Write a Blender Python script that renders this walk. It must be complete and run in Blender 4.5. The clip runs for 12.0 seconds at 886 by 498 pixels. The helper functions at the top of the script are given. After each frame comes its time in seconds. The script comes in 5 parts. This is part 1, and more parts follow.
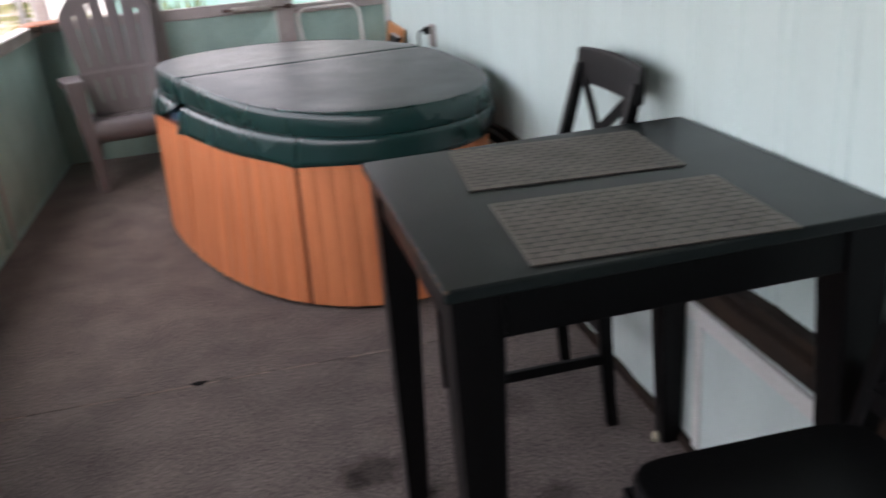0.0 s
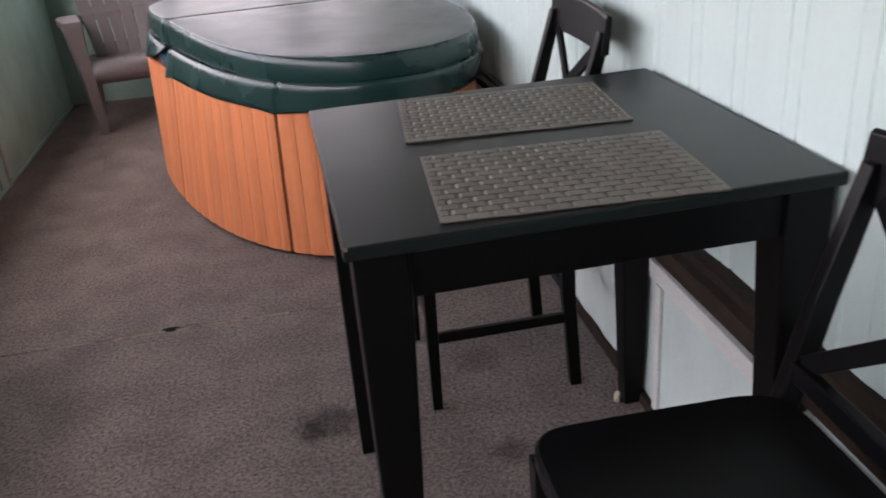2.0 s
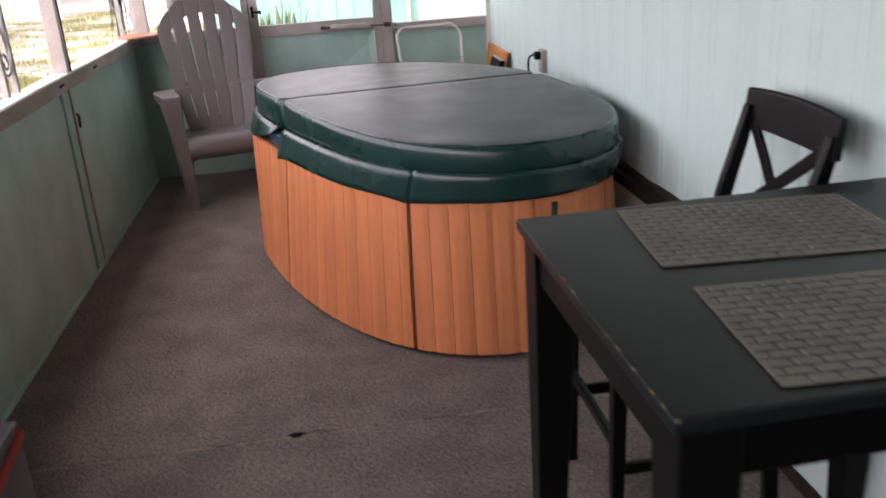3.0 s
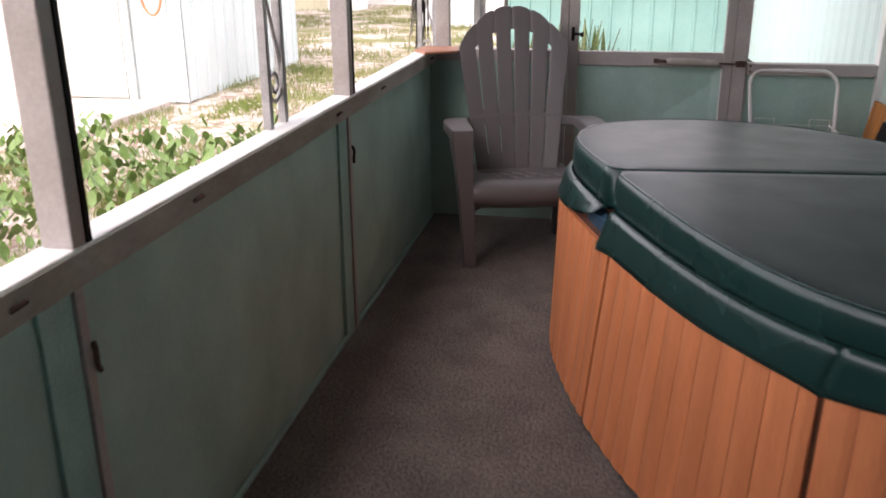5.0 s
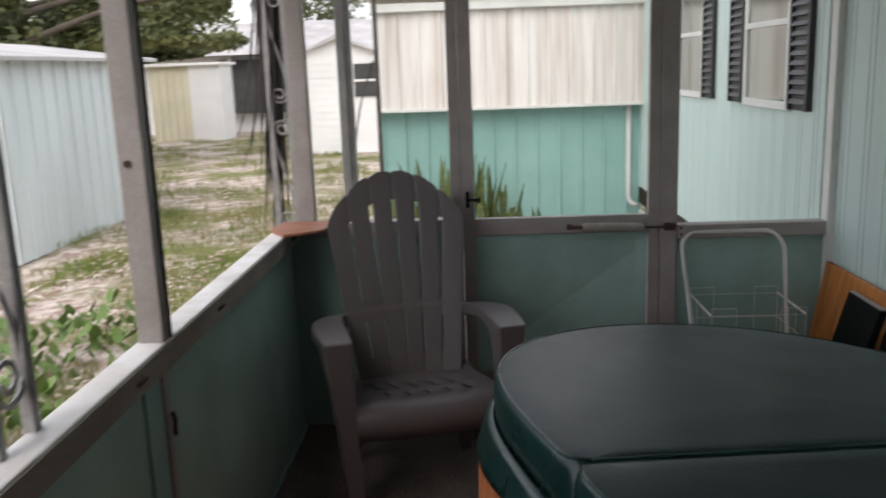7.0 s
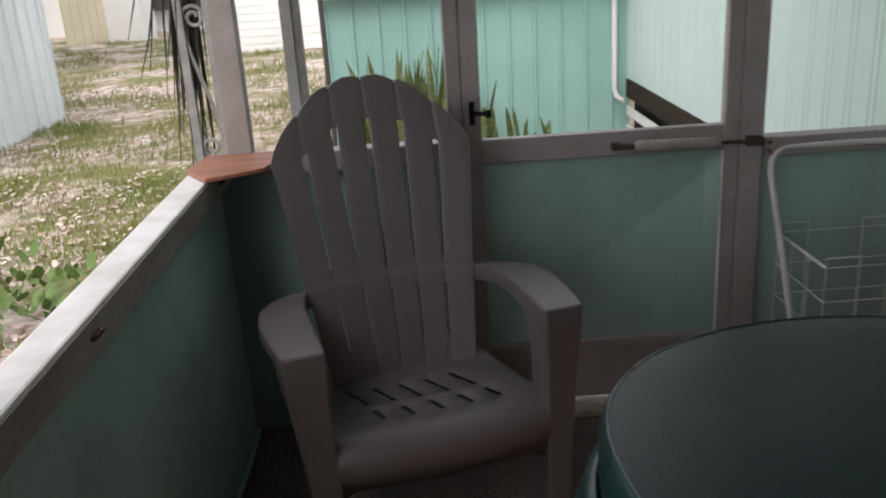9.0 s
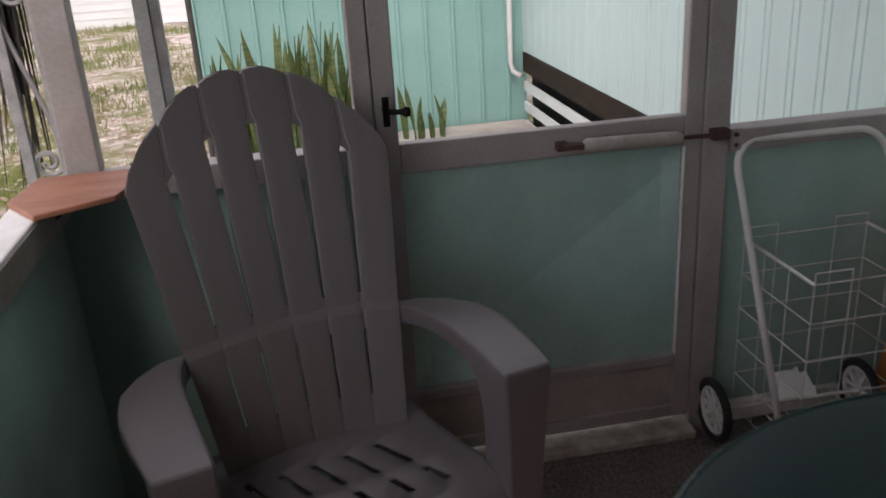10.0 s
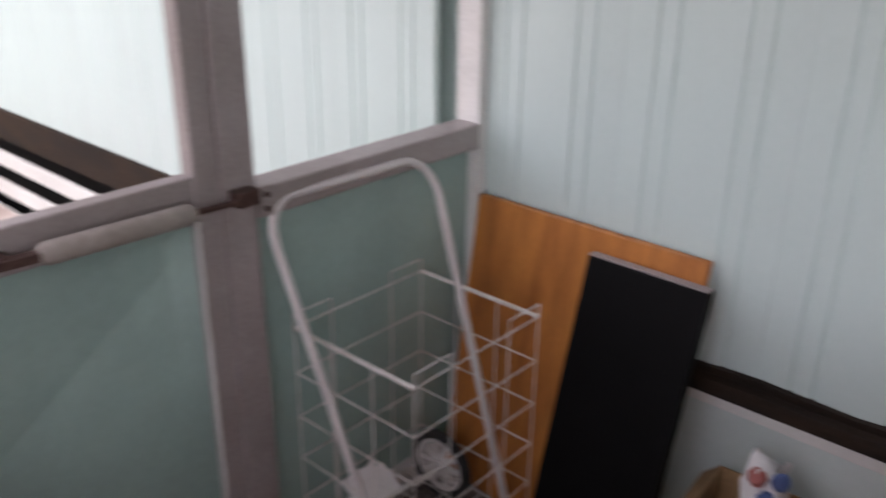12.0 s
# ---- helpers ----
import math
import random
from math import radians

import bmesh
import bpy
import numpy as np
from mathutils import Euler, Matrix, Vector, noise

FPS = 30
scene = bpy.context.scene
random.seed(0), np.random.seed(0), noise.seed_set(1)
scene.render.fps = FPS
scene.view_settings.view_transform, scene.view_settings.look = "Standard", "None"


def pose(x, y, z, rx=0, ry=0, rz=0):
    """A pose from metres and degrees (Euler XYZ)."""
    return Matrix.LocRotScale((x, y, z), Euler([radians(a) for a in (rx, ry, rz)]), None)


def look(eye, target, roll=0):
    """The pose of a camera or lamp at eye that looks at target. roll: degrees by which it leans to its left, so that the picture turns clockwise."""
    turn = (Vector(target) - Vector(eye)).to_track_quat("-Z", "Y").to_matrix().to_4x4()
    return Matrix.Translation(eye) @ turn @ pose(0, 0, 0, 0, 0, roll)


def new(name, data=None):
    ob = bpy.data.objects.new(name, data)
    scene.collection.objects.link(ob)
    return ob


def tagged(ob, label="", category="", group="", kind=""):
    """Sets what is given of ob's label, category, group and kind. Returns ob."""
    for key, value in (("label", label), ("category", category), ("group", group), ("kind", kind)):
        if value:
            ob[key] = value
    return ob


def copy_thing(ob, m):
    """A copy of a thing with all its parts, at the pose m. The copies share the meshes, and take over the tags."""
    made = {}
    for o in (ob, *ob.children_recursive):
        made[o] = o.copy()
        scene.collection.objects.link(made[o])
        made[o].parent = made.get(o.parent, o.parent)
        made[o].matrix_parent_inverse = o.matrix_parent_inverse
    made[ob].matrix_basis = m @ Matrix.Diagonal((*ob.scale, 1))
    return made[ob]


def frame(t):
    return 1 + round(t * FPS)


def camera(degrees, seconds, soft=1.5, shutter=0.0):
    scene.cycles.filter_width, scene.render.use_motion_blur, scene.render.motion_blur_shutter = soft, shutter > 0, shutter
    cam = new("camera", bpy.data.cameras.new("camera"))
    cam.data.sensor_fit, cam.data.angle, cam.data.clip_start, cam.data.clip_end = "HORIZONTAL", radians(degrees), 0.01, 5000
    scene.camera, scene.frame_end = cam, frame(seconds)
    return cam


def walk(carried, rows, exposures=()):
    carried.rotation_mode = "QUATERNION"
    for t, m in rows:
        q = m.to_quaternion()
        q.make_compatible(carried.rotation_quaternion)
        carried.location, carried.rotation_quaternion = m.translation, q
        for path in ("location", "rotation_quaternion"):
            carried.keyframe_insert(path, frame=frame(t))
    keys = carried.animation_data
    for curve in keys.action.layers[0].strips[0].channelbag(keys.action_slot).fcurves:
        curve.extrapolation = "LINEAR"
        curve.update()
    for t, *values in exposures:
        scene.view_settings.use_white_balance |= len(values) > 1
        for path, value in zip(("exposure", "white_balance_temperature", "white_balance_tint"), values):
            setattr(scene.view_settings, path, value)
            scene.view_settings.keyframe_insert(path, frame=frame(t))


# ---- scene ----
cam = camera(54.8, 12.0, 1.7, 0.5)
PATH = [
    (0, (0.381, 1.393, 1.452), (0.743, 3.215, 0.712), -5.1),
    (0.5, (0.507, 1.397, 1.449), (1.069, 3.163, 0.698), -4.3),
    (1, (0.565, 1.403, 1.44), (1.04, 3.184, 0.664), -4.7),
    (1.5, (0.597, 1.397, 1.436), (0.935, 3.203, 0.647), -5.1),
    (2, (0.572, 1.407, 1.429), (0.851, 3.197, 0.583), -4.7),
    (2.5, (0.419, 1.5, 1.425), (0.644, 3.333, 0.657), -3.6),
    (3, (0.248, 1.714, 1.469), (0.469, 3.576, 0.773), -4.0),
    (3.5, (0.213, 1.981, 1.447), (0.084, 3.855, 0.762), -3.4),
    (3.7, (0.175, 2.083, 1.461), (-0.045, 3.949, 0.774), -2.3),
    (5.3, (-0.034, 3.014, 1.488), (-0.409, 4.873, 0.852), -0.9),
    (5.5, (-0.05, 3.11, 1.497), (-0.402, 4.981, 0.883), -2.5),
    (6, (-0.134, 3.427, 1.494), (-0.378, 5.3, 0.836), -2.9),
    (6.5, (-0.075, 3.673, 1.585), (-0.386, 5.566, 1.019), -2.0),
    (7, (-0.14, 3.919, 1.623), (-0.23, 5.873, 1.206), -2.1),
    (7.2, (-0.18, 4.048, 1.626), (-0.207, 5.995, 1.168), -2.8),
    (8.8, (-0.329, 4.937, 1.527), (-0.233, 6.825, 0.873), -3.2),
    (9, (-0.354, 5.028, 1.521), (-0.32, 6.917, 0.864), -3.7),
    (9.5, (-0.364, 5.292, 1.501), (-0.341, 7.145, 0.749), -2.1),
    (10, (-0.404, 5.572, 1.494), (-0.107, 7.408, 0.759), -3.6),
    (10.5, (-0.398, 5.803, 1.461), (-0.131, 7.631, 0.694), -2.8),
    (11, (-0.356, 6.034, 1.455), (0.146, 7.781, 0.622), -1.3),
    (11.2, (-0.348, 6.13, 1.442), (0.381, 7.809, 0.636), -2.1),
    (11.5, (-0.3, 6.239, 1.44), (0.684, 7.74, 0.558), -1.4),
    (11.8, (-0.201, 6.328, 1.431), (1.025, 7.702, 0.649), -0.3),
    (12, (-0.167, 6.381, 1.434), (1.209, 7.598, 0.642), 0.7),
]
EXPOSURE = [
    (0.0, 1.30, 6550, 21), (0.5, 1.45, 6610, 25), (1.5, 1.57, 6760, 26), (2.5, 1.60, 6660, 25), (3.0, 1.30, 6760, 24), (3.5, 1.26, 6860, 25), (3.7, 1.20, 6860, 25), (5.3, 0.54, 6700, 20), (5.5, 0.39, 6700, 20), (6.5, 0.09, 6650, 14), (7.0, -0.27, 6500, 12),
    (9.0, -0.14, 6600, 13), (9.5, -0.24, 6500, 15), (10.0, -0.22, 6550, 18), (10.5, 0.17, 6600, 25), (11.0, 0.14, 6600, 27), (11.5, 0.32, 6800, 31), (12.0, 0.53, 6750, 28),
]
walk(cam, [(t, look(eye, target, roll)) for t, eye, target, roll in PATH], EXPOSURE)

# ---- light ----
world = bpy.data.worlds.new("world")
scene.world = world
world.use_nodes = True
wn = world.node_tree
sky = wn.nodes.new("ShaderNodeTexSky")
sky.sky_type = "NISHITA"
sky.sun_disc = False
sky.sun_elevation, sky.sun_rotation = radians(50), radians(192)
sky.dust_density, sky.air_density, sky.ozone_density = 4.0, 1.0, 0.6
veil = wn.nodes.new("ShaderNodeMixRGB")
veil.inputs[0].default_value = 0.75
veil.inputs[2].default_value = (7.5, 7.6, 7.8, 1)
wn.links.new(sky.outputs[0], veil.inputs[1])
wn.links.new(veil.outputs[0], wn.nodes["Background"].inputs[0])
wn.nodes["Background"].inputs[1].default_value = 0.27
sun = new("sun", bpy.data.lights.new("sun", "SUN"))
sun.data.energy, sun.data.angle, sun.data.color = 1.5, radians(40), (1.0, 0.96, 0.9)
sun.matrix_world = look((-1.2, -5.8, 7.0), (0, 0, 0))

# ---- materials ----


def mat(name, colour, rough=0.6, metal=0.0, second=None, scale=6.0, fine=120.0, amount=0.35, bump=0.15, dist=0.002, stretch=(1, 1, 1), coat=0.0, per_piece=0.0, mix2=0.25, spec=0.5):
    """A surface with broad stains and a fine grain, at real size."""
    m = bpy.data.materials.new(name)
    m.use_nodes = True
    t = m.node_tree
    b = t.nodes["Principled BSDF"]
    b.inputs["Roughness"].default_value, b.inputs["Metallic"].default_value = rough, metal
    b.inputs["Coat Weight"].default_value, b.inputs["Specular IOR Level"].default_value = coat, spec
    co = t.nodes.new("ShaderNodeTexCoord")
    mp = t.nodes.new("ShaderNodeMapping")
    mp.inputs["Scale"].default_value = stretch
    t.links.new(co.outputs["Object"], mp.inputs[0])
    n1, n2 = t.nodes.new("ShaderNodeTexNoise"), t.nodes.new("ShaderNodeTexNoise")
    n1.inputs["Scale"].default_value, n1.inputs["Detail"].default_value = scale, 5
    n2.inputs["Scale"].default_value, n2.inputs["Detail"].default_value = fine, 3
    t.links.new(mp.outputs[0], n1.inputs[0])
    t.links.new(mp.outputs[0], n2.inputs[0])
    ramp = t.nodes.new("ShaderNodeMapRange")
    ramp.inputs[1].default_value, ramp.inputs[2].default_value = 0.35, 0.7
    t.links.new(n1.outputs[0], ramp.inputs[0])
    sec = second or tuple(c * (1 - amount) for c in colour)
    mixed = t.nodes.new("ShaderNodeMixRGB")
    mixed.inputs[1].default_value, mixed.inputs[2].default_value = (*colour, 1), (*sec, 1)
    t.links.new(ramp.outputs[0], mixed.inputs[0])
    grain = t.nodes.new("ShaderNodeMixRGB")
    grain.blend_type = "OVERLAY"
    grain.inputs[0].default_value = mix2
    t.links.new(mixed.outputs[0], grain.inputs[1])
    t.links.new(n2.outputs[0], grain.inputs[2])
    out = grain.outputs[0]
    if per_piece:
        info = t.nodes.new("ShaderNodeObjectInfo")
        hsv = t.nodes.new("ShaderNodeHueSaturation")
        rng = t.nodes.new("ShaderNodeMapRange")
        rng.inputs[3].default_value, rng.inputs[4].default_value = 1 - per_piece, 1 + per_piece
        t.links.new(info.outputs["Random"], rng.inputs[0])
        t.links.new(rng.outputs[0], hsv.inputs["Value"])
        t.links.new(out, hsv.inputs["Color"])
        out = hsv.outputs[0]
    t.links.new(out, b.inputs["Base Color"])
    rr = t.nodes.new("ShaderNodeMapRange")
    rr.inputs[3].default_value, rr.inputs[4].default_value = max(0.02, rough - 0.08), min(1, rough + 0.1)
    t.links.new(n1.outputs[0], rr.inputs[0])
    t.links.new(rr.outputs[0], b.inputs["Roughness"])
    bp = t.nodes.new("ShaderNodeBump")
    bp.inputs["Strength"].default_value, bp.inputs["Distance"].default_value = bump, dist
    t.links.new(n2.outputs[0], bp.inputs["Height"])
    t.links.new(bp.outputs[0], b.inputs["Normal"])
    return m


M_SIDING = mat("painted_siding", (0.575, 0.705, 0.675), 0.42, scale=2.0, fine=60, amount=0.08, bump=0.05, per_piece=0.015, mix2=0.06)
M_SKIRT = mat("painted_skirting", (0.62, 0.73, 0.70), 0.5, scale=3.0, fine=80, amount=0.12, bump=0.08, mix2=0.08)
M_MINT = mat("mint_panel", (0.325, 0.475, 0.43), 0.5, scale=4, fine=70, amount=0.22, bump=0.06, mix2=0.10, stretch=(1, 1, 0.8))
M_MINTSTRIP = mat("mint_strip", (0.27, 0.44, 0.41), 0.55, scale=6, amount=0.2)
M_ALU = mat("aluminium_frame", (0.38, 0.345, 0.335), 0.5, 0.2, second=(0.30, 0.265, 0.25), scale=5, fine=120, bump=0.08, mix2=0.2)
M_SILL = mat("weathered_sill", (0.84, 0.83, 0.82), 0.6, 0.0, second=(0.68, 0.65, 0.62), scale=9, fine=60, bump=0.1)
M_THRESH = mat("worn_threshold", (0.46, 0.42, 0.36), 0.7, second=(0.22, 0.18, 0.14), scale=14, fine=90, bump=0.3)
# brown that carries the shade on the sill's inner face; also colours the door closer
M_SILLFACE = mat("sill_shade_brown", (0.34, 0.31, 0.28), 0.65, second=(0.22, 0.19, 0.165), scale=7, fine=70, bump=0.15, stretch=(1, 0.4, 1))
M_KICK = mat("bronze_kickplate", (0.40, 0.345, 0.32), 0.5, 0.0, scale=5, amount=0.3)
M_RUST = mat("rust", (0.085, 0.045, 0.035), 0.8, 0.1, scale=60, fine=250, amount=0.5)
M_TRIM = mat("rotten_trim", (0.022, 0.017, 0.014), 0.8, spec=0.2, second=(0.045, 0.029, 0.019), scale=14, fine=120, bump=0.5, dist=0.004, stretch=(1, 0.3, 1))
M_WHITEPAINT = mat("white_board", (0.72, 0.73, 0.70), 0.55, scale=5, amount=0.15, bump=0.1, stretch=(1, 0.4, 1))
M_BLACKWOOD = mat("black_stained_wood", (0.0038, 0.0038, 0.0042), 0.34, spec=0.16, scale=4, fine=90, amount=0.3, bump=0.06, stretch=(1, 1, 0.25), mix2=0.3)
M_TABLETOP = mat("black_tabletop", (0.008, 0.012, 0.012), 0.34, spec=0.24, scale=2.5, fine=140, amount=0.3, bump=0.05)
M_WORN = mat("bare_wood_wear", (0.26, 0.18, 0.12), 0.7, scale=40, amount=0.5)
M_WEAVE = mat("woven_vinyl", (0.165, 0.147, 0.122), 0.5, spec=0.4, scale=9, fine=260, amount=0.25, bump=0.2)
M_WEAVEBASE = mat("woven_vinyl_dark", (0.030, 0.028, 0.025), 0.5, scale=9, fine=260)
M_CEDAR = mat("cedar_cabinet", (0.72, 0.25, 0.105), 0.42, second=(0.60, 0.195, 0.078), scale=3, fine=45, bump=0.08, stretch=(6, 6, 0.5), per_piece=0.05, mix2=0.2)
M_GROOVE = mat("dark_groove", (0.11, 0.035, 0.015), 0.8, scale=8)
M_VINYL = mat("green_vinyl", (0.007, 0.032, 0.029), 0.26, second=(0.010, 0.040, 0.036), scale=4, fine=220, bump=0.12, dist=0.001, mix2=0.15)
M_VINYLTOP = mat("faded_green_vinyl", (0.0025, 0.018, 0.019), 0.38, spec=0.28, second=(0.006, 0.020, 0.019), scale=7, fine=170, bump=0.4, dist=0.002, mix2=0.7)
# dust on the vinyl catches light that comes in low
M_VINYLTOP.node_tree.nodes["Principled BSDF"].inputs["Sheen Weight"].default_value = 0.13
M_VINYLTOP.node_tree.nodes["Principled BSDF"].inputs["Sheen Roughness"].default_value = 0.15
M_VINYLTOP.node_tree.nodes["Principled BSDF"].inputs["Sheen Tint"].default_value = (1.0, 0.93, 0.86, 1)
M_FOAM = mat("blue_foam", (0.03, 0.10, 0.17), 0.7, scale=8)
M_RESIN = mat("taupe_resin", (0.120, 0.105, 0.107), 0.42, spec=0.5, scale=2, fine=320, amount=0.06, bump=0.2, dist=0.001, mix2=0.3)
M_PLY = mat("varnished_plywood", (0.56, 0.215, 0.048), 0.45, second=(0.32, 0.105, 0.024), scale=4, fine=60, bump=0.1, stretch=(5, 5, 0.6))
M_BLACKPLASTIC = mat("black_plastic", (0.005, 0.005, 0.0055), 0.5, spec=0.1, scale=6, amount=0.2)
M_RUBBER = mat("black_rubber", (0.018, 0.018, 0.018), 0.8, scale=20)
M_WHITEPLASTIC = mat("white_plastic", (0.70, 0.68, 0.66), 0.4, scale=8, amount=0.12)
M_WIRE = mat("coated_wire", (0.74, 0.73, 0.70), 0.4, 0.0, second=(0.55, 0.52, 0.47), scale=18)
M_PAPER = mat("paper", (0.8, 0.79, 0.78), 0.8, scale=20, amount=0.08)
M_RED = mat("red_plastic", (0.45, 0.03, 0.025), 0.4, scale=8, amount=0.15)
M_GREYBOX = mat("grey_plastic", (0.16, 0.15, 0.16), 0.45, scale=8)
M_LID = mat("dark_grey_plastic", (0.075, 0.068, 0.078), 0.42, scale=8, amount=0.2)
M_REDWOOD = mat("red_brown_board", (0.36, 0.155, 0.095), 0.6, second=(0.24, 0.10, 0.06), scale=8, fine=90, stretch=(0.5, 3, 3))
# pale pink is the sky's reflection on the cabinet top, put into the colour
M_CABTOP = mat("sky_sheen_cabinet_top", (0.62, 0.56, 0.56), 0.35, scale=5, amount=0.1)
# dark on purpose: the unseen ceiling should bounce little light into the porch
M_CEIL = mat("dim_bounce_ceiling", (0.115, 0.12, 0.115), 0.7, scale=2, amount=0.08)
M_PLAINWALL = mat("plain_mint_wall", (0.55, 0.68, 0.64), 0.6, scale=2, amount=0.1)
M_MINTRIB = mat("mint_ribbed_metal", (0.29, 0.49, 0.45), 0.45, 0.0, second=(0.24, 0.43, 0.39), scale=2.0, fine=40, bump=0.05, mix2=0.08)
M_WHITERIB = mat("weathered_white_metal", (0.84, 0.82, 0.79), 0.5, second=(0.60, 0.54, 0.49), scale=5, fine=40, bump=0.05, stretch=(3, 3, 0.16), mix2=0.3)
M_SHEDWALL = mat("pale_blue_shed_metal", (0.70, 0.77, 0.78), 0.5, scale=1.2, fine=30, amount=0.14, stretch=(1, 1, 0.4), mix2=0.1)
M_DOORGREY = mat("pale_painted_door", (0.68, 0.68, 0.64), 0.55, scale=1.5, amount=0.12)
M_CREAM = mat("cream_metal", (0.66, 0.62, 0.47), 0.55, scale=1.2, amount=0.15)
M_ROOF = mat("grey_roof", (0.50, 0.48, 0.48), 0.6, scale=1.5, amount=0.3)
M_WHITESIDE = mat("white_clapboard", (0.78, 0.78, 0.77), 0.55, scale=1.5, amount=0.1)
M_SCREENDARK = mat("dark_screen", (0.06, 0.06, 0.06), 0.7, scale=3)
M_SHUTTER = mat("black_shutter", (0.025, 0.025, 0.028), 0.45, scale=8)
M_IRON = mat("grey_painted_iron", (0.36, 0.35, 0.35), 0.5, 0.3, scale=20, amount=0.25, bump=0.1)
M_CONCRETE = mat("pale_concrete", (0.62, 0.56, 0.52), 0.85, second=(0.36, 0.28, 0.24), scale=2.6, fine=80, bump=0.3)
# aluminium lightened in colour for the bright haze of the screen before it
M_POST = mat("hazed_aluminium_post", (0.55, 0.54, 0.53), 0.5, 0.1, scale=6, amount=0.2, bump=0.08)
M_FROND = mat("dry_dark_frond", (0.06, 0.055, 0.05), 0.8, scale=10)
M_LEAF = mat("groundcover_leaf", (0.15, 0.23, 0.055), 0.5, second=(0.09, 0.16, 0.035), scale=2.5, fine=60, mix2=0.3)
M_GRASS = mat("grass_blade", (0.15, 0.20, 0.05), 0.6, second=(0.28, 0.26, 0.10), scale=1.2, fine=50)
M_TURF = mat("green_turf", (0.19, 0.26, 0.055), 0.6, second=(0.30, 0.30, 0.10), scale=1.4, fine=50)
M_SNAKE = mat("snake_plant", (0.05, 0.095, 0.032), 0.45, second=(0.16, 0.17, 0.055), scale=14, fine=60, stretch=(1, 1, 3))
M_LITTER = mat("leaf_litter", (0.74, 0.62, 0.57), 0.8, second=(0.26, 0.15, 0.11), scale=9, fine=80)
M_TREE = mat("tree_leaf", (0.045, 0.065, 0.02), 0.55, second=(0.14, 0.14, 0.04), scale=1.5, fine=40)
M_BARK = mat("bark", (0.10, 0.08, 0.06), 0.9, scale=10, bump=0.5)
M_ORANGE = mat("orange_hose", (0.55, 0.25, 0.12), 0.6, scale=20)
M_CARD = mat("cardboard", (0.38, 0.24, 0.12), 0.8, scale=12)
M_PRINT = mat("printed_bag_red", (0.45, 0.12, 0.10), 0.5, scale=30)
M_PRINTBLUE = mat("printed_bag_blue", (0.10, 0.16, 0.36), 0.5, scale=30)

# glass for the house windows
M_GLASS = bpy.data.materials.new("window_glass")
M_GLASS.use_nodes = True
gb = M_GLASS.node_tree.nodes["Principled BSDF"]
gb.inputs["Base Color"].default_value = (0.30, 0.31, 0.30, 1)
gb.inputs["Roughness"].default_value, gb.inputs["Metallic"].default_value = 0.06, 0.9


def carpet_material():
    m = mat("grey_carpet", (0.172, 0.146, 0.134), 0.95, spec=0.1, second=(0.126, 0.107, 0.100), scale=5, fine=420, bump=0.9, dist=0.004, mix2=0.75)
    t = m.node_tree
    b = t.nodes["Principled BSDF"]
    src = b.inputs["Base Color"].links[0].from_socket
    co = [n for n in t.nodes if n.type == "TEX_COORD"][0]
    nz = t.nodes.new("ShaderNodeTexNoise")
    nz.inputs["Scale"].default_value, nz.inputs["Detail"].default_value = 22, 4
    t.links.new(co.outputs["Object"], nz.inputs[0])
    # flecks of lighter and darker yarn
    vo = t.nodes.new("ShaderNodeTexNoise")
    vo.inputs["Scale"].default_value, vo.inputs["Detail"].default_value, vo.inputs["Roughness"].default_value = 92, 5, 0.85
    t.links.new(co.outputs["Object"], vo.inputs[0])
    fl = t.nodes.new("ShaderNodeMapRange")
    fl.inputs[1].default_value, fl.inputs[2].default_value, fl.inputs[3].default_value, fl.inputs[4].default_value = 0.38, 0.62, 0.40, 1.7
    t.links.new(vo.outputs[0], fl.inputs[0])
    mul = t.nodes.new("ShaderNodeMixRGB")
    mul.blend_type, mul.inputs[0].default_value = "MULTIPLY", 1.0
    t.links.new(src, mul.inputs[1])
    t.links.new(fl.outputs[0], mul.inputs[2])
    last = mul.outputs[0]
    # spilled stains, each with its own ragged edge
    for x, y, r, dark in ((0.524, 3.41, 0.10, 0.45), (0.47, 3.38, 0.05, 0.55), (0.98, 3.15, 0.06, 0.6), (1.0, 3.6, 0.08, 0.7)):
        dn = t.nodes.new("ShaderNodeVectorMath")
        dn.operation = "DISTANCE"
        dn.inputs[1].default_value = (x, y, 0)
        t.links.new(co.outputs["Object"], dn.inputs[0])
        add = t.nodes.new("ShaderNodeMath")
        add.operation = "MULTIPLY_ADD"
        add.inputs[1].default_value = 0.10
        t.links.new(nz.outputs[0], add.inputs[0])
        t.links.new(dn.outputs["Value"], add.inputs[2])
        rg = t.nodes.new("ShaderNodeMapRange")
        rg.inputs[1].default_value, rg.inputs[2].default_value, rg.inputs[3].default_value, rg.inputs[4].default_value = r * 0.6 + 0.04, r + 0.06, dark, 1.0
        t.links.new(add.outputs[0], rg.inputs[0])
        mm = t.nodes.new("ShaderNodeMixRGB")
        mm.blend_type, mm.inputs[0].default_value = "MULTIPLY", 1.0
        t.links.new(last, mm.inputs[1])
        t.links.new(rg.outputs[0], mm.inputs[2])
        last = mm.outputs[0]
    t.links.new(last, b.inputs["Base Color"])
    return m


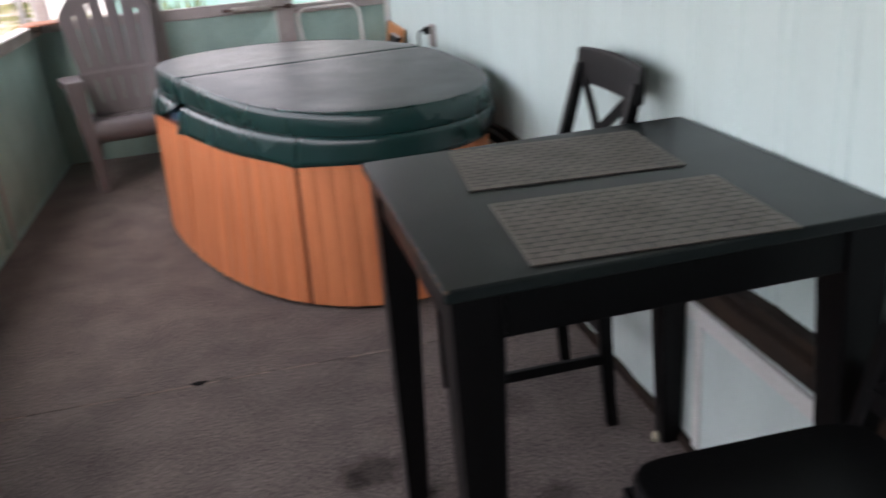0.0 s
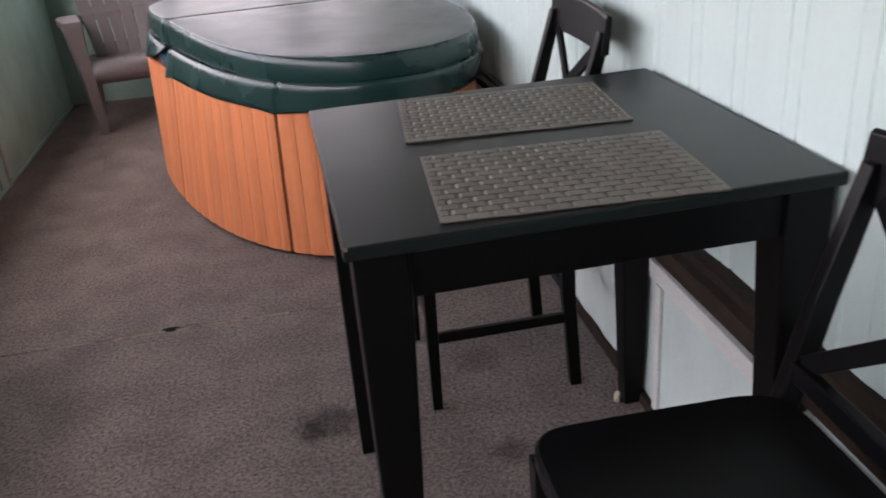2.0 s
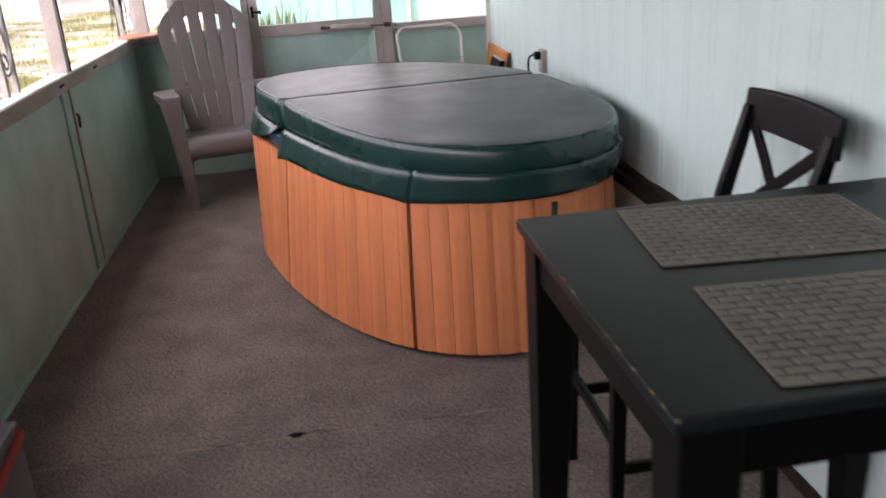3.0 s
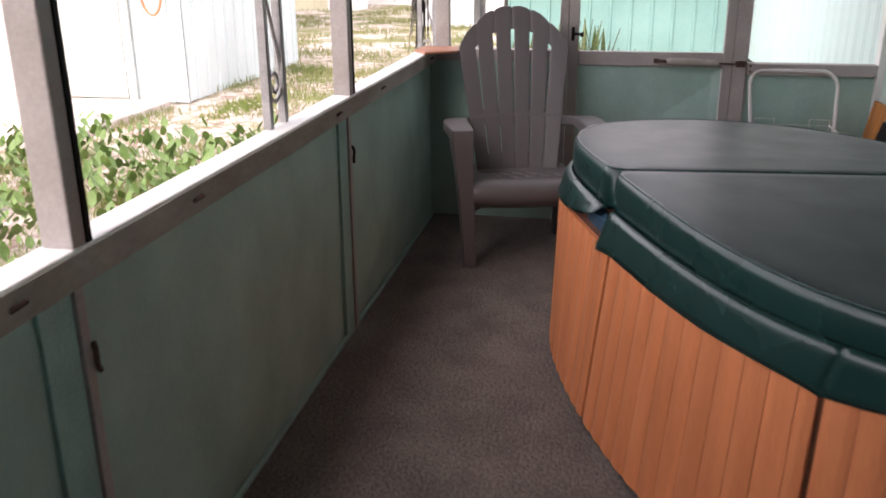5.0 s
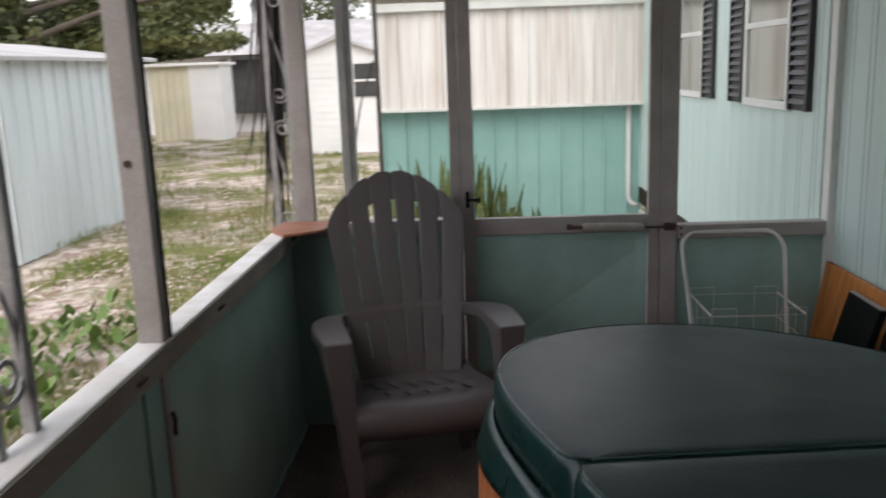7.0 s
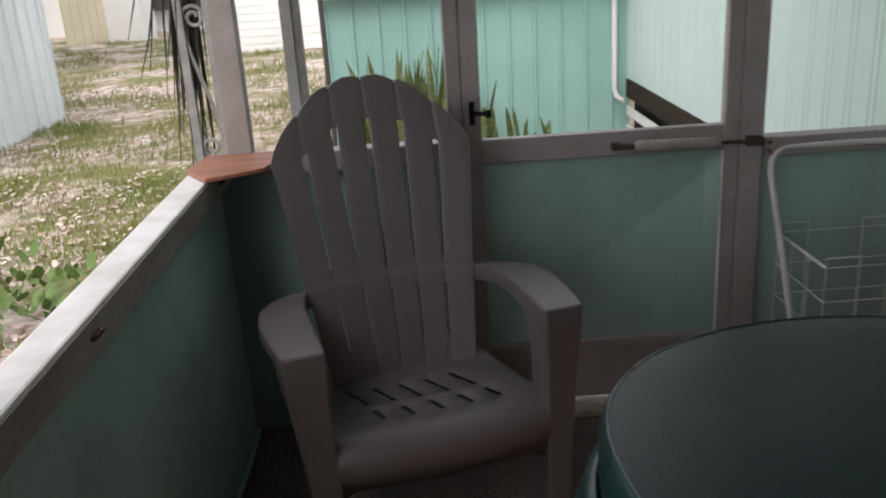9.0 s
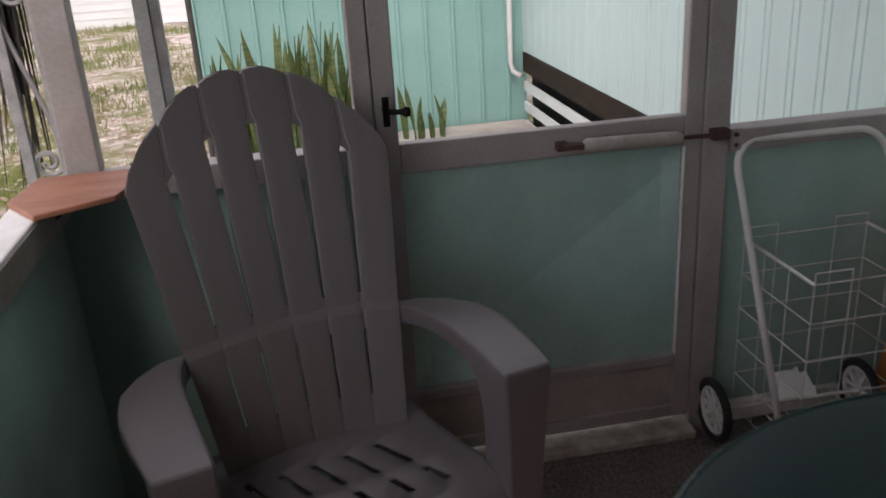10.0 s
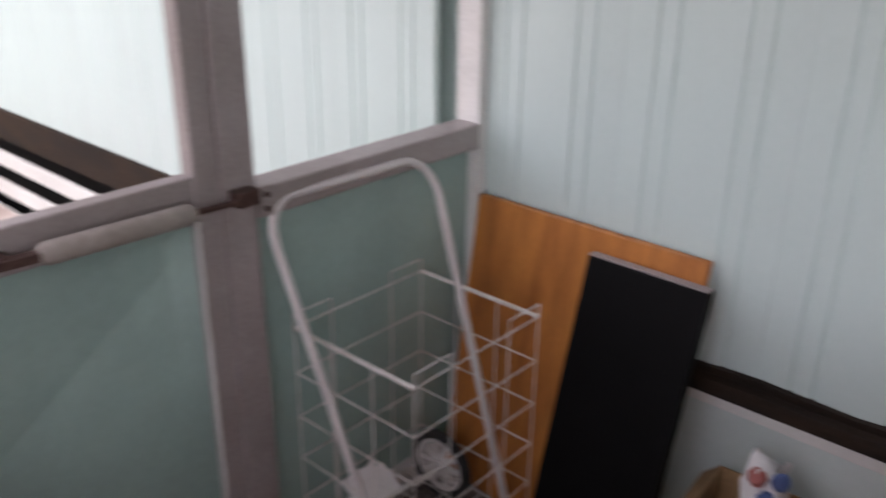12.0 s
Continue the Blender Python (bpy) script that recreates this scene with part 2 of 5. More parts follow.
def ground_material():
    m = bpy.data.materials.new("sandy_lawn")
    m.use_nodes = True
    t = m.node_tree
    b = t.nodes["Principled BSDF"]
    b.inputs["Roughness"].default_value = 0.95
    co = t.nodes.new("ShaderNodeTexCoord")

    def nz(scale, detail, lo, hi):
        n = t.nodes.new("ShaderNodeTexNoise")
        n.inputs["Scale"].default_value, n.inputs["Detail"].default_value, n.inputs["Roughness"].default_value = scale, detail, 0.7
        r = t.nodes.new("ShaderNodeMapRange")
        r.inputs[1].default_value, r.inputs[2].default_value = lo, hi
        t.links.new(co.outputs["Object"], n.inputs[0])
        t.links.new(n.outputs[0], r.inputs[0])
        return r.outputs[0]

    def mixed(f, a, c):
        n = t.nodes.new("ShaderNodeMixRGB")
        t.links.new(f, n.inputs[0])
        for k, v in ((1, a), (2, c)):
            if isinstance(v, tuple):
                n.inputs[k].default_value = (*v, 1)
            else:
                t.links.new(v, n.inputs[k])
        return n.outputs[0]
    sand = mixed(nz(5, 9, 0.42, 0.60), (0.72, 0.63, 0.57), (0.30, 0.20, 0.15))
    grass = mixed(nz(22, 6, 0.35, 0.65), (0.10, 0.14, 0.035), (0.28, 0.25, 0.10))
    t.links.new(mixed(nz(0.9, 8, 0.46, 0.60), sand, grass), b.inputs["Base Color"])
    bp = t.nodes.new("ShaderNodeBump")
    bp.inputs["Strength"].default_value, bp.inputs["Distance"].default_value = 0.7, 0.03
    t.links.new(nz(25, 6, 0.2, 0.8), bp.inputs["Height"])
    t.links.new(bp.outputs[0], b.inputs["Normal"])
    return m


M_CARPET = carpet_material()
M_GROUND = ground_material()

# ---- building helpers ----


def box(bm, x0, x1, y0, y1, z0, z1):
    v = [bm.verts.new((x, y, z)) for x in (x0, x1) for y in (y0, y1) for z in (z0, z1)]
    for q in ((0, 1, 3, 2), (4, 6, 7, 5), (0, 4, 5, 1), (2, 3, 7, 6), (0, 2, 6, 4), (1, 5, 7, 3)):
        bm.faces.new([v[i] for i in q])
    return v


def bar(bm, a, b, w, h, up=(0, 0, 1)):
    """A square-cut bar from a to b, w wide and h deep."""
    a, b = Vector(a), Vector(b)
    d = (b - a).normalized()
    s = d.cross(Vector(up))
    s = s.normalized() if s.length > 1e-4 else Vector((1, 0, 0))
    u = s.cross(d).normalized()
    v = [bm.verts.new(p + s * i * w / 2 + u * j * h / 2) for p in (a, b) for i, j in ((-1, -1), (1, -1), (1, 1), (-1, 1))]
    for q in ((3, 2, 1, 0), (4, 5, 6, 7), (0, 1, 5, 4), (1, 2, 6, 5), (2, 3, 7, 6), (3, 0, 4, 7)):
        bm.faces.new([v[i] for i in q])


def tube(bm, pts, r, seg=8, closed=False):
    pts = [Vector(p) for p in pts]
    n = len(pts)
    rings = []
    ref = Vector((0.31, 0.53, 0.79))
    for i, p in enumerate(pts):
        if closed:
            d = pts[(i + 1) % n] - pts[i - 1]
        else:
            d = pts[min(i + 1, n - 1)] - pts[max(i - 1, 0)]
        d.normalize()
        s = d.cross(ref).normalized()
        u = s.cross(d)
        rr = r[i] if isinstance(r, (list, tuple)) else r
        rings.append([bm.verts.new(p + (s * math.cos(2 * math.pi * k / seg) + u * math.sin(2 * math.pi * k / seg)) * rr) for k in range(seg)])
    for i in range(n if closed else n - 1):
        a, b = rings[i], rings[(i + 1) % n]
        for k in range(seg):
            bm.faces.new((a[k], a[(k + 1) % seg], b[(k + 1) % seg], b[k]))
    if not closed:
        bm.faces.new(rings[0][::-1])
        bm.faces.new(rings[-1])


def loft(bm, loops, cap0=True, cap1=True, closed=True):
    rows = [[bm.verts.new(p) for p in lp] for lp in loops]
    n = len(rows[0])
    for a, b in zip(rows, rows[1:]):
        for k in range(n if closed else n - 1):
            bm.faces.new((a[k], a[(k + 1) % n], b[(k + 1) % n], b[k]))
    if cap0:
        bm.faces.new(rows[0][::-1])
    if cap1:
        bm.faces.new(rows[-1])


def part(name, bm, material, parent=None, label="", bevel=0.0, smooth=False, seg=2):
    bmesh.ops.recalc_face_normals(bm, faces=bm.faces)
    me = bpy.data.meshes.new(name)
    bm.to_mesh(me)
    bm.free()
    me.materials.append(material)
    ob = new(name, me)
    if parent:
        ob.parent = parent
    if smooth:
        for p in me.polygons:
            p.use_smooth = True
    if bevel:
        md = ob.modifiers.new("edge", "BEVEL")
        md.width, md.segments, md.limit_method, md.angle_limit = bevel, seg, "ANGLE", radians(40)
    if label:
        ob["label"] = label
    return ob


def box_part(name, dims, material, parent=None, label="", bevel=0.003):
    bm = bmesh.new()
    box(bm, *dims)
    return part(name, bm, material, parent, label, bevel)


def thing(name, m, label, category, group="", kind=""):
    ob = new(name)
    ob.matrix_basis = m
    return tagged(ob, label, category, group, kind)


def structure(name, bm_or_dims, material, label, category, bevel=0.0):
    if isinstance(bm_or_dims, tuple):
        bm = bmesh.new()
        box(bm, *bm_or_dims)
    else:
        bm = bm_or_dims
    return tagged(part(name, bm, material, None, "", bevel), label, category, kind="structure")


def smooth_line(pts, n=6):
    """A round curve through a few points."""
    pts = [Vector(p) for p in pts]
    out = []
    for i in range(len(pts) - 1):
        p0, p1, p2, p3 = pts[max(i - 1, 0)], pts[i], pts[i + 1], pts[min(i + 2, len(pts) - 1)]
        for k in range(n):
            t = k / n
            out.append(0.5 * ((2 * p1) + (p2 - p0) * t + (2 * p0 - 5 * p1 + 4 * p2 - p3) * t * t + (3 * p1 - p0 - 3 * p2 + p3) * t ** 3))
    return out + [pts[-1]]


# ---- the porch ----
L, R, END, BACK, TOP = -0.965, 1.387, 7.65, -1.6, 2.42
SILL = 0.965
GROUND = -0.2

structure("floor", (L - 0.12, R + 0.1, BACK - 0.1, END + 0.06, -0.12, -0.008), M_CONCRETE, "concrete porch slab under the carpet", "floor")
SEAM = 4.105
for y0, y1 in ((BACK, SEAM - 0.003), (SEAM + 0.003, END + 0.005)):
    bm = bmesh.new()
    box(bm, L - 0.01, R + 0.002, y0, y1, -0.006, 0.0)
    structure("carpet", bm, M_CARPET, "worn grey-brown outdoor carpet with stains", "carpet")
# torn spot on the carpet seam
bm = bmesh.new()
ring = [bm.verts.new((0.025 + 0.024 * math.cos(a) * (1 + 0.4 * math.sin(3 * a)), SEAM + 0.011 * math.sin(a) * (1 + 0.3 * math.cos(2 * a)), 0.004 + 0.004 * math.sin(a))) for a in [k * math.pi / 6 for k in range(12)]]
bm.faces.new(ring)
res = bmesh.ops.extrude_face_region(bm, geom=bm.faces[:])
bmesh.ops.translate(bm, verts=[v for v in res["geom"] if isinstance(v, bmesh.types.BMVert)], vec=(0, 0, -0.0035))
tagged(part("carpet_tear", bm, M_BLACKPLASTIC), "small dark torn spot on the carpet seam", "tear")
bm = bmesh.new()
tube(bm, smooth_line([(0.045, SEAM - 0.005, 0.003), (0.085, SEAM + 0.012, 0.006), (0.125, SEAM + 0.004, 0.003)]), 0.003, 5)
tagged(part("loose_thread", bm, M_CARPET), "loose thread curling from the carpet seam", "thread")

# frayed pale backing that shows along the seam, with breaks
M_FRAY = mat("frayed_carpet_backing", (0.40, 0.31, 0.26), 0.9, second=(0.20, 0.15, 0.12), scale=30, fine=300)
bm = bmesh.new()
rng = random.Random(41)
x = L + 0.05
while x < 1.2:
    ln = rng.uniform(0.03, 0.16)
    if rng.random() < 0.72:
        n = max(2, int(ln / 0.02))
        rows = []
        for k in range(n + 1):
            xx = x + ln * k / n
            yy, hw = SEAM - 0.003 + 0.002 * noise.noise((xx * 30, 1, 0)), 0.0012 + 0.0012 * abs(noise.noise((xx * 40, 5, 0)))
            rows.append([(xx, yy - hw, 0.0), (xx, yy + hw, 0.0), (xx, yy + hw, 0.0018), (xx, yy - hw, 0.0018)])
        loft(bm, rows)
    x += ln + rng.uniform(0.0, 0.05)
structure("carpet_seam", bm, M_FRAY, "frayed pale backing along the carpet seam", "trim")

# unseen ceiling, its dark colour cuts the fill light inside
structure("ceiling", (L - 0.2, R + 0.1, BACK - 0.1, END + 0.35, TOP, TOP + 0.08), M_CEIL, "unseen porch ceiling, kept dark to hold back bounce light", "ceiling")
# unseen end wall, added to keep southern light off the chair back and floor
structure("wall_south", (L - 0.12, R + 0.1, BACK - 0.06, BACK, -0.12, TOP), M_MINT, "unseen mint wall added to block light from the south", "wall")

# house wall: siding in ribbed panels above a dark rotten trim, skirting below
PANEL = 0.37
TRIM0 = 0.455


def siding_mesh(z0, z1):
    """One sheet of siding, 0.37 m wide, with two double ribs pressed into it."""
    prof = []
    for c in (0.0925, 0.2775):
        for o in (-0.022, 0.022):
            prof += [(c + o - 0.006, 0.0), (c + o - 0.002, 0.0045), (c + o + 0.002, 0.0045), (c + o + 0.006, 0.0)]
    prof = [(0.0004, 0.0)] + prof + [(PANEL - 0.0004, 0.0)]
    bm = bmesh.new()
    loops = [[(d, y, z) for y, d in prof] + [(0.02, prof[-1][0], z), (0.02, prof[0][0], z)] for z in (z0, z1)]
    loft(bm, loops)
    bmesh.ops.recalc_face_normals(bm, faces=bm.faces)
    me = bpy.data.meshes.new("siding_panel")
    bm.to_mesh(me)
    bm.free()
    me.materials.append(M_SIDING)
    return me


wall_e = structure("wall_east", (R + 0.08, R + 0.14, BACK - 0.1, 12.3, TRIM0, TOP + 0.9), M_PLAINWALL, "house wall of pale mint ribbed metal siding", "wall")
sid = siding_mesh(TRIM0 + 0.003, TOP)
y = BACK
while y < END:
    ob = new("siding_panel", sid)
    ob.parent, ob.location, ob.rotation_euler = wall_e, (R + 0.006 * (END - y), y - 0.012, 0), (0, 0, 0.006)
    y += PANEL
sid2 = siding_mesh(0.44, TOP + 0.75)
y = END + 0.14
while y < 12.0:
    ob = new("siding_panel", sid2)
    ob.parent, ob.location = wall_e, (R, y, 0)
    y += PANEL
# rotten dark trim with an uneven edge
bm = bmesh.new()
n = 150
loops = []
for i in range(n + 1):
    yy = BACK + (END - 0.03 - BACK) * i / n
    sag = yy - 3.0
    w = 0.007 * noise.noise((yy * 5, 0, 0)) + 0.004 * noise.noise((yy * 23, 3, 0))
    lip = 0.024 + 0.004 * noise.noise((yy * 9, 7, 0))
    z0, hi = 0.473 - 0.0105 * sag, 0.573 - 0.019 * sag + w
    h = hi - z0
    loops.append([(R + 0.075, yy, z0), (R - 0.008, yy, z0), (R - 0.008, yy, z0 + h * 0.33), (R - lip, yy, z0 + h * 0.4), (R - lip, yy, z0 + h * 0.66), (R - 0.003, yy, z0 + h * 0.72), (R - 0.010, yy, hi), (R + 0.075, yy, hi)])
loft(bm, loops)
structure("trim", bm, M_TRIM, "dark rotten wooden trim along the house wall", "trim")
skirt = structure("skirting", (R + 0.012, R + 0.1, BACK - 0.1, END, -0.12, TRIM0), M_SKIRT, "pale painted skirting panels under the trim", "wall")
box_part("skirting_band", (R - 0.004, R + 0.012, BACK, END - 0.03, 0.405, TRIM0 - 0.002), M_WHITEPAINT, skirt, "white painted board", 0.002)
for y0, y1 in ((BACK, 1.2), (1.22, 3.16), (3.2, 5.1), (5.12, END - 0.03)):
    bm = bmesh.new()
    n = max(4, int((y1 - y0) / 0.06))
    lo = []
    for i in range(n + 1):
        yy = y0 + (y1 - y0) * i / n
        d = 0.003 * math.sin(i * 1.9) + 0.004 * noise.noise((yy * 3, 1, 2))
        lo.append([(R + 0.006 + d, yy, 0.012), (R + 0.006 + d, yy, 0.404), (R + 0.0125, yy, 0.404), (R + 0.0125, yy, 0.012)])
    loft(bm, lo)
    part("skirting_panel", bm, M_SKIRT, skirt)
box_part("corner_strip", (R - 0.006, R + 0.012, 3.165, 3.195, 0.012, 0.404), M_WHITEPAINT, skirt, "pale vertical joint strip", 0.003)
structure("baseboard", (R - 0.012, R + 0.01, BACK, END - 0.03, -0.004, 0.03), M_TRIM, "dark strip where the wall meets the carpet", "baseboard", 0.004)

# west side: low mint panels, sill, posts, open screens above
POSTS = [-1.14, 0.63, 2.41, 4.18, 5.955]
wall_w = structure("wall_west", (L - 0.055, L - 0.035, BACK, END, -0.12, 0.90), M_MINT, "low porch wall of mint sheet panels", "wall")
edges = POSTS + [END - 0.02]
for i, (y0, y1) in enumerate(zip(edges, edges[1:])):
    # each sheet is creased along a diagonal and bows a little
    bm = bmesh.new()
    ny, nz_ = 24, 14
    grid = {}
    for a in range(ny + 1):
        for b in range(nz_ + 1):
            u, v = a / ny, b / nz_
            d = abs(u * 0.9 + 0.05 - v)
            bow = 0.022 * max(0.0, 1 - d * 1.6) + 0.004 * noise.noise((u * 3, v * 2, i))
            bow *= min(1, 6 * u, 6 * (1 - u), 6 * v, 6 * (1 - v))
            grid[a, b] = bm.verts.new((L - 0.02 + bow, y0 + 0.03 + (y1 - y0 - 0.03) * u, 0.0 + 0.90 * v))
    for a in range(ny):
        for b in range(nz_):
            bm.faces.new((grid[a, b], grid[a + 1, b], grid[a + 1, b + 1], grid[a, b + 1]))
    part("panel", bm, M_MINT, wall_w)
    box_part("joint_strip", (L - 0.03, L - 0.004, y0 - 0.10, y0 + 0.0, 0.0, 0.90), M_MINTSTRIP, wall_w, "", 0.003)
    box_part("joint_bar", (L - 0.03, L + 0.004, y0 + 0.001, y0 + 0.030, 0.0, 0.90), M_ALU, wall_w, "dull pinkish metal joint bar", 0.003)
    # clip hanging on the joint bar
    bm = bmesh.new()
    tube(bm, smooth_line([(L + 0.006, y0 + 0.03, 0.765), (L + 0.016, y0 + 0.02, 0.75), (L + 0.012, y0 + 0.025, 0.72), (L + 0.007, y0 + 0.04, 0.70)]), 0.006, 6)
    part("clip", bm, M_RUST, wall_w, "small rusty clip")
    for k in (0.27, 0.9):
        bm = bmesh.new()
        yy = y0 + (y1 - y0) * k
        tube(bm, [(L + 0.021, yy - 0.018, 0.925), (L + 0.029, yy - 0.012, 0.93), (L + 0.031, yy + 0.012, 0.932), (L + 0.021, yy + 0.02, 0.928)], 0.005, 6)
        part("screw_hook", bm, M_RUST, wall_w, "rusty hook")
structure("floor_edge", (L - 0.014, L - 0.002, BACK, END - 0.05, 0.001, 0.022), M_MINTSTRIP, "pale dirty edge strip along the low wall", "trim", 0.003)
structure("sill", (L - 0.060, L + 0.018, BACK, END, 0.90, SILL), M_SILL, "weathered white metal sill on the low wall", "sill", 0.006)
# thin added strip: shade on the inner side of the sill, put in as colour
structure("sill_face", (L + 0.0185, L + 0.0215, BACK, END - 0.04, 0.893, 0.957), M_SILLFACE, "inner face of the sill, its shade painted brownish", "trim", 0.001)
for y0 in POSTS:
    bm = bmesh.new()
    box(bm, L - 0.050, L + 0.016, y0 - 0.0, y0 + 0.042, SILL, TOP)
    ob = structure("post", bm, M_ALU, "grey aluminium screen post on the sill", "post", 0.004)
    bm = bmesh.new()
    tube(bm, [(L - 0.025, y0 - 0.002, 1.42), (L - 0.025, y0 - 0.007, 1.42)], 0.009, 10)
    part("bolt", bm, M_RUST, ob)
    box_part("screen_channel", (L - 0.004, L + 0.018, y0 + 0.043, y0 + 0.058, SILL, TOP), M_BLACKPLASTIC, ob, "dark screen channel", 0)
structure("header_west", (L - 0.11, L, BACK, END + 0.02, 2.2, TOP), M_ALU, "grey aluminium header over the screens", "beam", 0.004)

# north end: corner post, side bay, screen door, right-hand bay
NZ = END
corner = structure("corner_post", (-0.951, -0.874, NZ - 0.020, NZ + 0.035, SILL + 0.001, TOP), M_ALU, "grey aluminium corner post of the porch", "post", 0.004)
structure("post_door_hinge", (0.642, 0.715, NZ - 0.03, NZ + 0.04, 0.0, TOP), M_ALU, "grey aluminium post beside the screen door", "post", 0.004)
structure("post_door_latch", (-0.268, -0.222, NZ - 0.03, NZ + 0.04, 0.0, TOP), M_ALU, "grey aluminium post at the latch side of the door", "post", 0.004)
structure("post_house", (R - 0.032, R + 0.02, NZ - 0.03, NZ + 0.04, 0.0, TOP), M_WHITEPAINT, "pale corner strip against the house wall", "post", 0.003)
structure("header_north", (L, R, NZ - 0.03, NZ + 0.04, 2.2, TOP), M_ALU, "grey aluminium header over the end screens", "beam", 0.004)
wall_n = structure("wall_north", (0.716, R - 0.033, NZ - 0.0, NZ + 0.02, 0.0, 0.852), M_MINT, "low mint sheet panel of the end wall", "wall")
structure("rail_north", (0.716, R - 0.033, NZ - 0.035, NZ + 0.035, 0.852, 0.912), M_ALU, "grey aluminium rail of the end wall", "rail", 0.004)
structure("foot_rail", (0.716, R - 0.033, NZ - 0.03, NZ - 0.001, 0.0, 0.06), M_SILL, "pale foot rail under the end panel", "rail", 0.003)
wall_n2 = structure("wall_north_side", (L - 0.034, -0.269, NZ - 0.0, NZ + 0.02, 0.0, 0.90), M_MINT, "low mint sheet panel behind the armchair", "wall")
structure("rail_north_side", (L + 0.019, -0.269, NZ - 0.035, NZ + 0.035, 0.90, SILL), M_ALU, "grey aluminium rail behind the armchair", "rail", 0.004)

# screen door
door = tagged(new("door_1"), "closed grey aluminium screen door with mint lower panel", "door", kind="structure")
DX0, DX1 = -0.22, 0.640
for name, d in (("door_stile", (DX0, DX0 + 0.055, NZ - 0.026, NZ + 0.012, 0.045, 2.15)), ("door_stile", (DX1 - 0.05, DX1, NZ - 0.026, NZ + 0.012, 0.045, 2.15)),
                ("door_rail", (DX0 + 0.055, DX1 - 0.05, NZ - 0.024, NZ + 0.012, 0.885, 0.962)), ("door_rail", (DX0 + 0.055, DX1 - 0.05, NZ - 0.024, NZ + 0.012, 2.08, 2.15)),
                ("door_rail", (DX0 + 0.055, DX1 - 0.05, NZ - 0.03, NZ + 0.012, 0.225, 0.258)), ("door_rail", (DX0 + 0.055, DX1 - 0.05, NZ - 0.024, NZ + 0.012, 0.045, 0.085))):
    box_part(name, d, M_ALU, door, "", 0.004)
bm = bmesh.new()
g = {}
# the sheet is folded slightly along a sharp diagonal
NU, NV = 30, 20
for a in range(NU + 1):
    u = a / NU
    line = 0.05 + 0.86 * u
    for k in range(NV + 1):
        v = line * k / 10 if k <= 10 else line + (1 - line) * (k - 10) / 10
        hold = min(1, 14 * u, 14 * (1 - u), 14 * v, 14 * (1 - v))
        g[a, k] = bm.verts.new((DX0 + 0.05 + (DX1 - DX0 - 0.095) * u, NZ - 0.004 + hold * 0.022 * max(0.0, 1 - abs(v - line) / 0.5), 0.255 + 0.635 * v))
for a in range(NU):
    for k in range(NV):
        bm.faces.new((g[a, k], g[a + 1, k], g[a + 1, k + 1], g[a, k + 1]))
part("door_panel", bm, M_MINT, door, "mint sheet panel with a diagonal crease")
bm = bmesh.new()
pts = []
for k in range(40):
    zz = 0.26 + 0.62 * k / 39
    pts.append((DX1 - 0.052 + 0.003 * noise.noise((k * 1.3, 0, 0)), NZ - 0.027, zz))
tube(bm, pts, [0.004 + 0.002 * abs(noise.noise((k * 0.9, 5, 0))) for k in range(40)], 5)
part("caulk_bead", bm, M_WHITEPAINT, door, "rough pale caulk bead")
box_part("kick_plate", (DX0 + 0.055, DX1 - 0.05, NZ - 0.014, NZ + 0.004, 0.085, 0.225), M_KICK, door, "dark bronze kick plate", 0.001)
structure("threshold", (DX0 - 0.06, DX1 + 0.0, NZ - 0.09, NZ + 0.03, 0.0, 0.028), M_THRESH, "worn dirty metal threshold under the screen door", "threshold", 0.006)
bm = bmesh.new()
tube(bm, [(-0.195, NZ - 0.02, 1.055), (-0.195, NZ - 0.06, 1.055)], 0.008, 8)
bar(bm, (-0.195, NZ - 0.062, 1.09), (-0.195, NZ - 0.062, 1.02), 0.016, 0.012)
tube(bm, [(-0.195, NZ - 0.062, 1.055), (-0.16, NZ - 0.07, 1.053), (-0.148, NZ - 0.07, 1.052), (-0.138, NZ - 0.07, 1.052)], [0.006, 0.007, 0.014, 0.011], 8)
part("door_handle", bm, M_BLACKPLASTIC, door, "black latch handle")
closer = thing("door_closer", pose(0, 0, 0), "grey tubular door closer on rusty brackets", "door closer")
bm = bmesh.new()
tube(bm, [(0.30, NZ - 0.058, 0.918), (0.312, NZ - 0.058, 0.918), (0.555, NZ - 0.058, 0.912), (0.566, NZ - 0.058, 0.912)], [0.013, 0.019, 0.019, 0.013], 16)
part("cylinder", bm, M_SILLFACE, closer, "dull grey-brown tube", smooth=True).data.set_sharp_from_angle(angle=radians(30))
bm = bmesh.new()
bar(bm, (0.555, NZ - 0.058, 0.912), (0.665, NZ - 0.056, 0.908), 0.012, 0.008)
box(bm, 0.655, 0.70, NZ - 0.062, NZ - 0.03, 0.895, 0.922)
part("hinge_bracket", bm, M_RUST, closer, "rusty bracket")
bm = bmesh.new()
bar(bm, (0.235, NZ - 0.05, 0.918), (0.302, NZ - 0.058, 0.918), 0.02, 0.014)
box(bm, 0.235, 0.262, NZ - 0.055, NZ - 0.024, 0.908, 0.928)
part("door_bracket", bm, M_RUST, closer, "rusty bracket")
# small hinge plate with screws on the post
hp = thing("hinge_plate", pose(0.716, NZ - 0.036, 0.885), "small grey hinge plate with two screws", "hinge")
box_part("plate", (-0.002, 0.03, -0.003, 0.001, -0.03, 0.03), M_ALU, hp, "", 0.001)
for dz in (-0.014, 0.014):
    bm = bmesh.new()
    tube(bm, [(0.014, -0.003, dz), (0.014, -0.007, dz)], 0.006, 8)
    part("screw", bm, M_RUST, hp)
